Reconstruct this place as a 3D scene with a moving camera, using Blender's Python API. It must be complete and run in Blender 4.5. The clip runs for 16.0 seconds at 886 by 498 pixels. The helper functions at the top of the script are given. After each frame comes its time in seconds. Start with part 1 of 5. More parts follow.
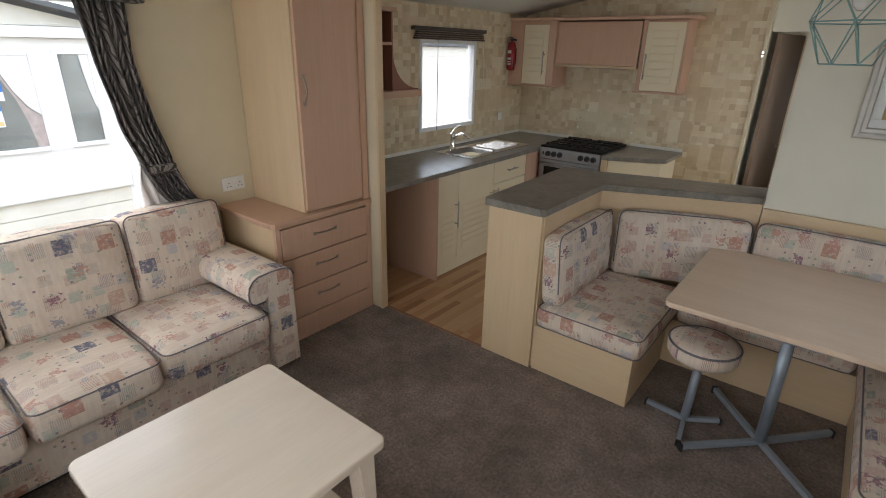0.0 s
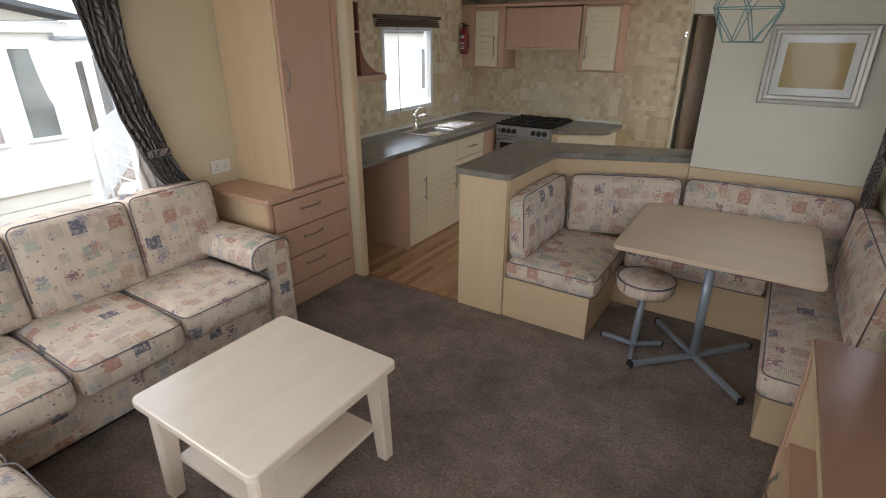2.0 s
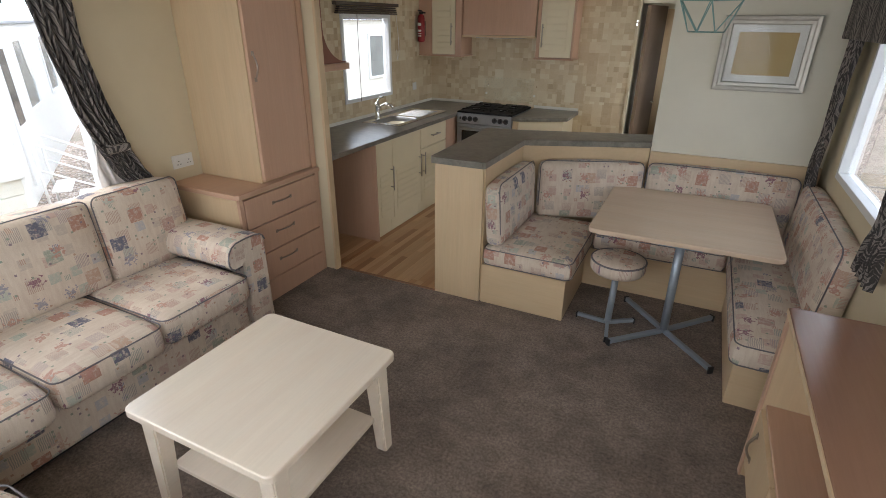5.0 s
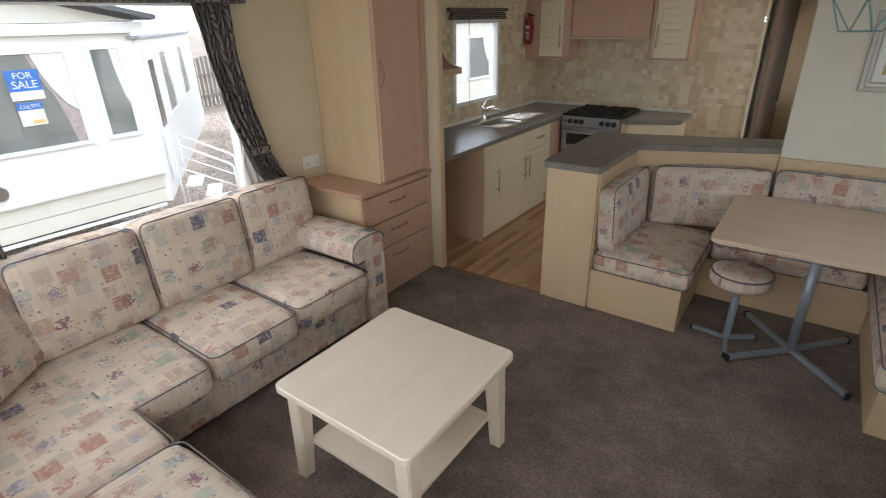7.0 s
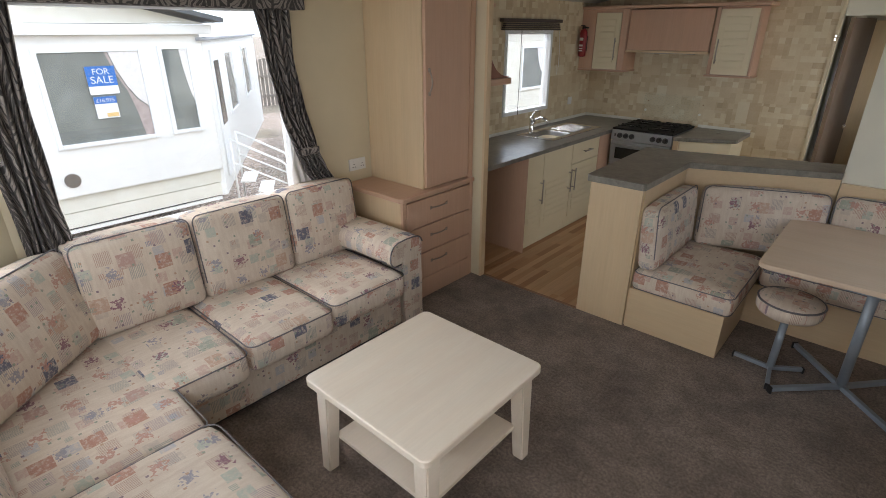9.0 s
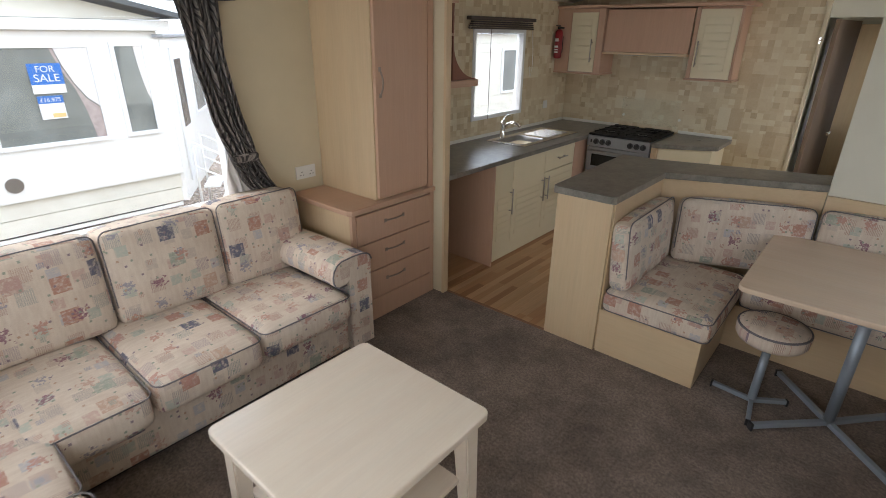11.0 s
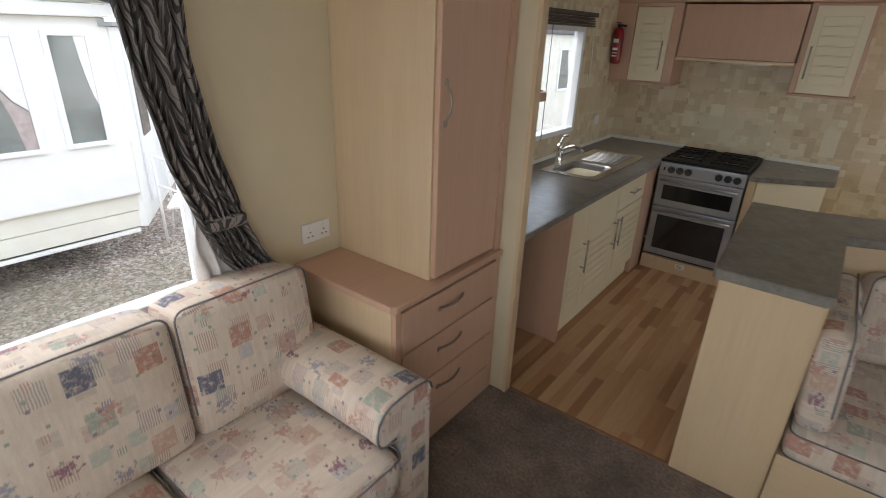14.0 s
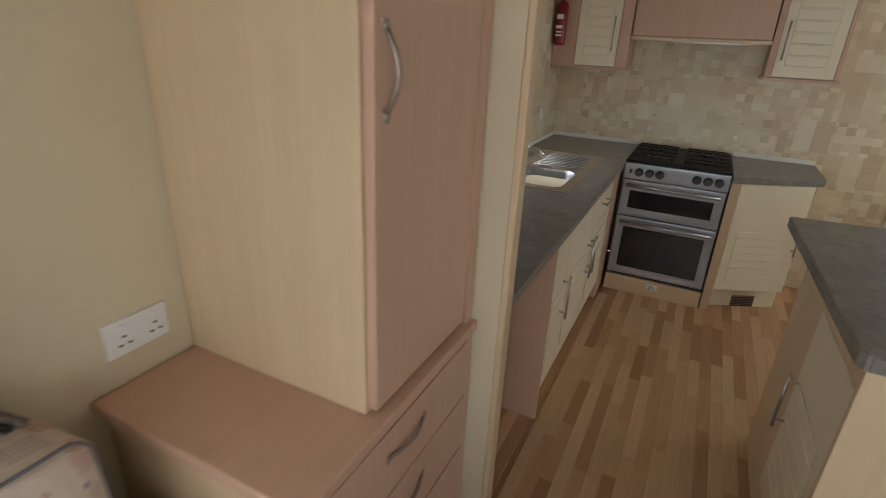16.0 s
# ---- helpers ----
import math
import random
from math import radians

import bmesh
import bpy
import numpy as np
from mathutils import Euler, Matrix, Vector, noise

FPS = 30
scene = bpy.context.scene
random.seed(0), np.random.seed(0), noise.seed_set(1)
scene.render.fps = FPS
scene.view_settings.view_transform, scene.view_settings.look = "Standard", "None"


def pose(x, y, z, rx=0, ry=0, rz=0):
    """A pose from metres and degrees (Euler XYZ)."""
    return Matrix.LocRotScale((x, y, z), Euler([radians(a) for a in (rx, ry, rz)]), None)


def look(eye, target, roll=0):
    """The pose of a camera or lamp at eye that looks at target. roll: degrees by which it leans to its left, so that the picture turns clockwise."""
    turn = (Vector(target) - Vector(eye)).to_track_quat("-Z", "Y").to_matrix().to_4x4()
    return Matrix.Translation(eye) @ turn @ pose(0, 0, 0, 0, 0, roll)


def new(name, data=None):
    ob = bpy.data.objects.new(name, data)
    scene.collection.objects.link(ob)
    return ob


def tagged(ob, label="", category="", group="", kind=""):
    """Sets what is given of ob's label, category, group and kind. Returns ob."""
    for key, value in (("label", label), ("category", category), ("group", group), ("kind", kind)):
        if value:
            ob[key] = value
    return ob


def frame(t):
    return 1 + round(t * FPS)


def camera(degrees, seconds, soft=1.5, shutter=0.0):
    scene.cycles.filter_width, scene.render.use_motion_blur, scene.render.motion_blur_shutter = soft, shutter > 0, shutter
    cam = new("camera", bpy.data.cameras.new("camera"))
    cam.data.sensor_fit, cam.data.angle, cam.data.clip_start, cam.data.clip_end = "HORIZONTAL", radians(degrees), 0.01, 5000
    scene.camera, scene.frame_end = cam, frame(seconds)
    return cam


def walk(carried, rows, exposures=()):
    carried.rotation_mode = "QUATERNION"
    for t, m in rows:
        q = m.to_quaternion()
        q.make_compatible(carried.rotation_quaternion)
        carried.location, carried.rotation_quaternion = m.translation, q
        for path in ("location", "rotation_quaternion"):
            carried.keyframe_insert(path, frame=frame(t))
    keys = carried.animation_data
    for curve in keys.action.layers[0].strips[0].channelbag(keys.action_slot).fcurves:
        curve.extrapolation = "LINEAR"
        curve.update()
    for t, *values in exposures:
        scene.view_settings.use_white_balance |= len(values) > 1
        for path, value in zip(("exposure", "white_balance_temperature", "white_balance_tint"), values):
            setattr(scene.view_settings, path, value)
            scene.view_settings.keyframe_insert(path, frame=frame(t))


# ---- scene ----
cam = camera(82.0, 16.0, soft=0.9, shutter=0.4)
PATH = [
    (0, (1.548, 1.221, 1.787), (0.397, 2.682, 1.054), 1.3),
    (0.5, (1.617, 1.041, 1.804), (0.503, 2.527, 1.062), 0.9),
    (1, (1.755, 0.994, 1.793), (0.687, 2.509, 1.043), 0.4),
    (1.5, (1.784, 0.916, 1.806), (0.752, 2.445, 1.032), -0.0),
    (2, (1.671, 0.797, 1.793), (0.677, 2.349, 1.016), 0.1),
    (2.5, (1.562, 0.687, 1.797), (0.622, 2.269, 1.014), -0.1),
    (3, (1.577, 0.696, 1.802), (0.689, 2.302, 1.008), -0.1),
    (5.5, (1.478, 0.676, 1.808), (0.673, 2.312, 0.985), 0.4),
    (6, (1.453, 0.64, 1.824), (0.585, 2.242, 0.999), -0.1),
    (6.5, (1.426, 0.572, 1.854), (0.454, 2.111, 1.026), -0.9),
    (7, (1.384, 0.541, 1.849), (0.301, 2.011, 1.032), -1.4),
    (7.5, (1.352, 0.519, 1.854), (0.197, 1.939, 1.047), -0.9),
    (8, (1.363, 0.511, 1.866), (0.152, 1.888, 1.068), -0.4),
    (10.5, (1.509, 0.793, 1.83), (0.287, 2.172, 1.052), 0.4),
    (11, (1.375, 0.933, 1.82), (0.185, 2.338, 1.039), 0.7),
    (11.5, (1.247, 1.088, 1.818), (0.087, 2.517, 1.037), 1.0),
    (12, (1.162, 1.293, 1.82), (0.014, 2.732, 1.039), 0.9),
    (12.5, (1.083, 1.401, 1.804), (-0.070, 2.839, 1.026), 1.0),
    (13, (0.827, 1.412, 1.789), (-0.319, 2.852, 1.006), 1.6),
    (13.5, (0.546, 1.444, 1.805), (-0.591, 2.891, 1.022), 1.9),
    (14, (0.222, 1.551, 1.788), (-0.887, 3.018, 1.003), 2.1),
    (14.5, (-0.047, 1.606, 1.791), (-1.134, 3.105, 1.036), 1.7),
    (15, (-0.31, 1.663, 1.786), (-1.29, 3.237, 1.038), 1.6),
    (15.5, (-0.416, 1.911, 1.708), (-1.277, 3.549, 0.949), 2.1),
    (16, (-0.443, 2.301, 1.608), (-1.25, 3.961, 0.837), 2.6),
]
walk(cam, [(t, look(eye, target, roll)) for t, eye, target, roll in PATH], [(0.0, 0.02), (5.5, 0.12), (8.0, -0.15), (10.5, -0.06), (12.5, 0.05), (14.0, -0.10), (15.0, -0.15), (15.5, -0.06), (16.0, 0.12)])

# ---- world and light ----
world = bpy.data.worlds.new("world")
scene.world = world
world.use_nodes = True
wn = world.node_tree.nodes
sky = wn.new("ShaderNodeTexSky")
sky.sky_type, sky.sun_disc = "NISHITA", False
sky.sun_elevation, sky.sun_rotation = radians(56), radians(233)
sky.air_density, sky.dust_density, sky.ozone_density = 1.0, 4.0, 1.0
soften = wn.new("ShaderNodeMixRGB")
soften.inputs[0].default_value = 0.75
soften.inputs[2].default_value = (8.5, 9.2, 10.4, 1)
world.node_tree.links.new(sky.outputs[0], soften.inputs[1])
world.node_tree.links.new(soften.outputs[0], wn["Background"].inputs[0])
wn["Background"].inputs[1].default_value = 0.42
sun = new("sun", bpy.data.lights.new("sun", "SUN"))
sun.data.energy, sun.data.angle, sun.data.color = 1.2, radians(30), (1.0, 0.97, 0.94)
sun.matrix_world = look((0, 0, 20), (4, 3, 12.6))



def window_light(name, at, target, width, height, power):
    lamp = new(name, bpy.data.lights.new(name, "AREA"))
    lamp.data.shape, lamp.data.size, lamp.data.size_y = "RECTANGLE", width, height
    lamp.data.energy, lamp.data.color = power, (0.95, 0.98, 1.0)
    lamp.matrix_world = look(at, target)


# daylight in the openings of the front bay; the lobby lamp is added fill
window_light("daylight_front", (0.375, -0.10, 1.43), (0.375, 3, 0.55), 2.05, 1.0, 12.5)
window_light("daylight_bay_west", (-1.17, 0.38, 1.43), (0.8, 2.0, 0.55), 0.8, 1.0, 5)
window_light("daylight_bay_east", (1.93, 0.38, 1.43), (0.3, 1.6, 0.55), 0.8, 1.0, 6.5)
window_light("fill_lobby", (2.27, 5.72, 1.43), (-0.6, 5.2, 0.3), 1.0, 1.0, 7.0)

# ---- materials ----
MATS = {}


class Nodes:
    """A short hand for node trees."""

    def __init__(self, name):
        self.mat = bpy.data.materials.new(name)
        self.mat.use_nodes = True
        self.tree = self.mat.node_tree
        self.bsdf = self.tree.nodes["Principled BSDF"]
        MATS[name] = self.mat

    def add(self, kind):
        return self.tree.nodes.new("ShaderNode" + kind)

    def link(self, a, b):
        self.tree.links.new(a, b)

    def coords(self, which="Object", scale=(1, 1, 1)):
        c, m = self.add("TexCoord"), self.add("Mapping")
        m.inputs["Scale"].default_value = scale
        self.link(c.outputs[which], m.inputs[0])
        return m.outputs[0]

    def noise(self, vec, scale, detail=4, rough=0.6):
        n = self.add("TexNoise")
        n.inputs["Scale"].default_value, n.inputs["Detail"].default_value, n.inputs["Roughness"].default_value = scale, detail, rough
        self.link(vec, n.inputs["Vector"])
        return n.outputs[0]

    def ramp(self, fac, stops, constant=False):
        r = self.add("ValToRGB")
        r.color_ramp.interpolation = "CONSTANT" if constant else "LINEAR"
        els = r.color_ramp.elements
        while len(els) < len(stops):
            els.new(1.0)
        els[0].position = 0.0
        for k in range(len(stops) - 1, -1, -1):
            els[k].position = stops[k][0]
        for k, (_, c) in enumerate(stops):
            els[k].color = (*c, 1)
        self.link(fac, r.inputs[0])
        return r.outputs[0]

    def mix(self, fac, a, b, blend="MIX"):
        m = self.add("MixRGB")
        m.blend_type = blend
        for value, socket in ((fac, m.inputs[0]), (a, m.inputs[1]), (b, m.inputs[2])):
            if isinstance(value, bpy.types.NodeSocket):
                self.link(value, socket)
            elif isinstance(value, tuple):
                socket.default_value = (*value, 1)
            else:
                socket.default_value = value
        return m.outputs[0]

    def math(self, op, a, b=0.0):
        m = self.add("Math")
        m.operation = op
        for value, socket in ((a, m.inputs[0]), (b, m.inputs[1])):
            if isinstance(value, bpy.types.NodeSocket):
                self.link(value, socket)
            else:
                socket.default_value = value
        return m.outputs[0]

    def bump(self, height, strength, distance=0.002):
        b = self.add("Bump")
        b.inputs["Strength"].default_value, b.inputs["Distance"].default_value = strength, distance
        self.link(height, b.inputs["Height"])
        self.link(b.outputs[0], self.bsdf.inputs["Normal"])

    def finish(self, colour, rough=0.5, metal=0.0, spec=0.5):
        if isinstance(colour, tuple):
            self.bsdf.inputs["Base Color"].default_value = (*colour, 1)
        else:
            self.link(colour, self.bsdf.inputs["Base Color"])
        if isinstance(rough, bpy.types.NodeSocket):
            self.link(rough, self.bsdf.inputs["Roughness"])
        else:
            self.bsdf.inputs["Roughness"].default_value = rough
        self.bsdf.inputs["Metallic"].default_value = metal
        self.bsdf.inputs["Specular IOR Level"].default_value = spec
        return self.mat


def tinted(c, k):
    return tuple(v * k for v in c)


def wood(name, colour, along="z", rough=0.42, contrast=0.16, per_piece=0.0):
    """Laminate with fine grain along one axis."""
    n = Nodes(name)
    sc = {"x": (1.2, 28, 28), "y": (28, 1.2, 28), "z": (28, 28, 1.2)}[along]
    v = n.coords("Object", sc)
    fine, broad = n.noise(v, 3.0, 6, 0.65), n.noise(n.coords("Object", tuple(q * 0.13 for q in sc)), 2.0, 3)
    a = n.ramp(fine, [(0.3, tinted(colour, 1 - contrast)), (0.7, tinted(colour, 1 + contrast * 0.6))])
    flame = n.noise(n.coords("Object", tuple(q ** 0.45 for q in sc)), 4.0, 4, 0.6)
    a = n.mix(0.22, a, n.ramp(flame, [(0.40, (colour[0], colour[1] * 0.87, colour[2] * 0.80)), (0.60, tinted(colour, 1.05))]))
    b = n.mix(0.35, a, n.ramp(broad, [(0.3, tinted(colour, 1 - contrast)), (0.7, tinted(colour, 1 + contrast))]))
    if per_piece:
        info = n.add("ObjectInfo")
        shade = n.ramp(info.outputs["Random"], [(0.0, (0.62, 0.50, 0.42)), (0.28, (0.90, 0.80, 0.73)), (0.6, (1.0, 1.0, 1.0)), (1.0, (1.14, 1.2, 1.26))])
        b = n.mix(per_piece, b, shade, "MULTIPLY")
    n.bump(fine, 0.06, 0.001)
    return n.finish(b, rough)


def plain(name, colour, rough=0.5, metal=0.0, vary=0.05, scale=6.0, bump=0.05):
    n = Nodes(name)
    v = n.coords()
    big, small = n.noise(v, scale, 3), n.noise(v, scale * 30, 2)
    c = n.ramp(big, [(0.3, tinted(colour, 1 - vary)), (0.7, tinted(colour, 1 + vary))])
    if bump and metal < 0.5:
        n.bump(small, bump, 0.001)
    return n.finish(c, rough, metal)


wood("beech_pink", (0.60, 0.385, 0.272), "z", 0.45, 0.10)
wood("beech_pink_flat", (0.60, 0.385, 0.272), "y", 0.38, 0.10)
wood("beech_light", (0.67, 0.51, 0.325), "z", 0.42, 0.09)
wood("beech_light_flat", (0.67, 0.51, 0.325), "x", 0.40, 0.09)
wood("beech_table", (0.73, 0.575, 0.435), "x", 0.27, 0.08)
wood("beech_coffee", (0.85, 0.745, 0.625), "y", 0.22, 0.075)
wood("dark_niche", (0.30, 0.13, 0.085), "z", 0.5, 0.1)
wood("plank_wood", (0.60, 0.375, 0.205), "y", 0.34, 0.22, 1.0)
wood("brown_door", (0.25, 0.18, 0.13), "z", 0.7, 0.12)
wood("fence_wood", (0.24, 0.21, 0.18), "z", 0.85, 0.3)
plain("wall_cream", (0.69, 0.60, 0.43), 0.75, 0, 0.03, 3, 0.12)
plain("wall_pale", (0.76, 0.73, 0.62), 0.7, 0, 0.03, 3, 0.12)
plain("ceiling_white", (0.68, 0.66, 0.60), 0.8, 0, 0.02, 3, 0.08)
plain("cream_door", (0.80, 0.71, 0.51), 0.4, 0, 0.02, 4, 0.03)
plain("white_upvc", (0.82, 0.83, 0.84), 0.35, 0, 0.02)
plain("white_plastic", (0.80, 0.79, 0.76), 0.4, 0, 0.02)
plain("black_plastic", (0.02, 0.02, 0.022), 0.35, 0, 0.1)
plain("black_enamel", (0.010, 0.010, 0.011), 0.5, 0, 0.1)
MATS["black_enamel"].node_tree.nodes["Principled BSDF"].inputs["Specular IOR Level"].default_value = 0.2
plain("steel", (0.38, 0.38, 0.38), 0.32, 1.0, 0.06, 20)
plain("sink_rim", (0.70, 0.70, 0.70), 0.22, 1.0, 0.05, 20)
plain("chrome", (0.8, 0.8, 0.8), 0.1, 1.0, 0.03)
plain("handle_metal", (0.50, 0.46, 0.41), 0.34, 1.0, 0.06, 30)
plain("bronze_metal", (0.36, 0.30, 0.25), 0.34, 0.9, 0.06, 30)
plain("silver_paint", (0.36, 0.37, 0.385), 0.35, 0.6, 0.05)
plain("grey_metal", (0.30, 0.345, 0.40), 0.38, 0.25, 0.06)
plain("dark_glass", (0.012, 0.012, 0.013), 0.08, 0, 0.1)
# darker beech: the shade on the media unit's top is in this colour
wood("beech_media_shaded", (0.34, 0.195, 0.14), "y", 0.25, 0.10)
plain("gutter_grey", (0.32, 0.33, 0.34), 0.6)
# opaque grey pane; the lighter tone of its reflections is painted in
plain("van_glass_glare", (0.20, 0.215, 0.205), 0.12, 0, 0.25, 2)
plain("red_paint", (0.27, 0.010, 0.014), 0.3, 0, 0.05)
plain("piping_grey", (0.19, 0.175, 0.185), 0.8, 0, 0.1, 40, 0.3)
plain("teal_wire", (0.25, 0.44, 0.42), 0.45, 0.1, 0.05)
plain("frame_silver", (0.56, 0.54, 0.49), 0.38, 0.35, 0.08, 14)
plain("mount_white", (0.78, 0.76, 0.72), 0.8)
plain("backing_tan", (0.46, 0.33, 0.15), 0.7, 0, 0.06)
plain("blind_dark", (0.10, 0.075, 0.06), 0.6)
plain("sign_blue", (0.03, 0.16, 0.52), 0.5)
plain("sign_white", (0.8, 0.8, 0.8), 0.5)
plain("sign_yellow", (0.75, 0.52, 0.22), 0.5)
plain("render_white", (0.80, 0.79, 0.76), 0.5, 0, 0.03)
plain("roof_dark", (0.10, 0.105, 0.11), 0.8)
plain("inside_dark", (0.07, 0.075, 0.075), 0.7, 0, 0.3, 3)
plain("net_curtain", (0.74, 0.71, 0.69), 0.9, 0, 0.08, 20)
plain("pink_curtain", (0.42, 0.35, 0.33), 0.9, 0, 0.15, 20)
plain("brown_trim", (0.30, 0.16, 0.09), 0.5)
plain("sealant", (0.78, 0.76, 0.69), 0.5)
plain("bulb_glass", (0.85, 0.85, 0.82), 0.1)


def make_glass(name, ior):
    n = Nodes(name)
    n.bsdf.inputs["Transmission Weight"].default_value = 1.0
    n.bsdf.inputs["IOR"].default_value = ior
    v = n.coords()
    return n.finish(n.ramp(n.noise(v, 2, 2), [(0.3, (0.95, 0.97, 0.97)), (0.7, (0.98, 0.99, 0.99))]), 0.0)


def make_carpet():
    n = Nodes("carpet")
    v = n.coords()
    fine, mid, big = n.noise(v, 300, 3, 0.75), n.noise(v, 70, 5, 0.75), n.noise(v, 2.6, 5, 0.65)
    c = n.ramp(fine, [(0.28, (0.085, 0.066, 0.056)), (0.72, (0.37, 0.295, 0.248))])
    c = n.mix(0.55, c, n.ramp(mid, [(0.38, (0.10, 0.078, 0.067)), (0.62, (0.37, 0.295, 0.248))]))
    c = n.mix(0.6, c, n.ramp(big, [(0.36, (0.58, 0.55, 0.53)), (0.62, (1.32, 1.31, 1.30))]), "MULTIPLY")
    worn = n.noise(v, 9.0, 5, 0.7)
    c = n.mix(0.5, c, n.ramp(worn, [(0.36, (0.70, 0.68, 0.66)), (0.64, (1.25, 1.24, 1.23))]), "MULTIPLY")
    n.bump(n.math("ADD", fine, n.math("MULTIPLY", mid, 1.2)), 0.6, 0.006)
    n.bsdf.inputs["Sheen Weight"].default_value = 0.15
    return n.finish(c, 0.95, 0, 0.1)


def make_wallpaper():
    """Printed check of beige squares in two sizes."""
    n = Nodes("wallpaper_check")
    sep = n.add("SeparateXYZ")
    n.link(n.coords(), sep.inputs[0])
    along = n.math("ADD", sep.outputs[0], sep.outputs[1])

    def cells(size, shift):
        u = n.math("FLOOR", n.math("ADD", n.math("DIVIDE", along, size), shift))
        w = n.math("FLOOR", n.math("ADD", n.math("DIVIDE", sep.outputs[2], size), shift * 1.7))
        comb, white = n.add("CombineXYZ"), n.add("TexWhiteNoise")
        n.link(u, comb.inputs[0])
        n.link(w, comb.inputs[1])
        n.link(comb.outputs[0], white.inputs["Vector"])
        return white.outputs["Value"]

    small = n.ramp(cells(0.052, 0.3), [(0.0, (0.46, 0.33, 0.19)), (0.12, (0.57, 0.44, 0.265)), (0.5, (0.67, 0.55, 0.365)), (0.8, (0.73, 0.63, 0.44)), (1.0, (0.77, 0.70, 0.53))])
    large = n.ramp(cells(0.104, 0.3), [(0.0, (0.54, 0.40, 0.24)), (0.30, (0.65, 0.52, 0.34)), (0.7, (0.72, 0.61, 0.43)), (1.0, (0.78, 0.71, 0.55))])
    pick = n.math("GREATER_THAN", cells(0.208, 0.15), 0.6)
    c = n.mix(pick, n.mix(0.2, small, large), n.mix(0.85, small, large))
    mott = n.noise(n.coords(), 60, 4)
    c = n.mix(0.16, c, n.ramp(mott, [(0.3, (0.55, 0.42, 0.27)), (0.7, (0.76, 0.68, 0.52))]))
    n.bump(mott, 0.08, 0.001)
    return n.finish(c, 0.5)


def make_worktop():
    n = Nodes("worktop_slate")
    v = n.coords()
    a, b = n.noise(v, 13, 6, 0.75), n.noise(v, 90, 3)
    c = n.ramp(a, [(0.34, (0.150, 0.140, 0.120)), (0.66, (0.300, 0.280, 0.240))])
    c = n.mix(0.25, c, n.ramp(b, [(0.3, (0.12, 0.11, 0.10)), (0.7, (0.25, 0.24, 0.22))]))
    return n.finish(c, 0.30)


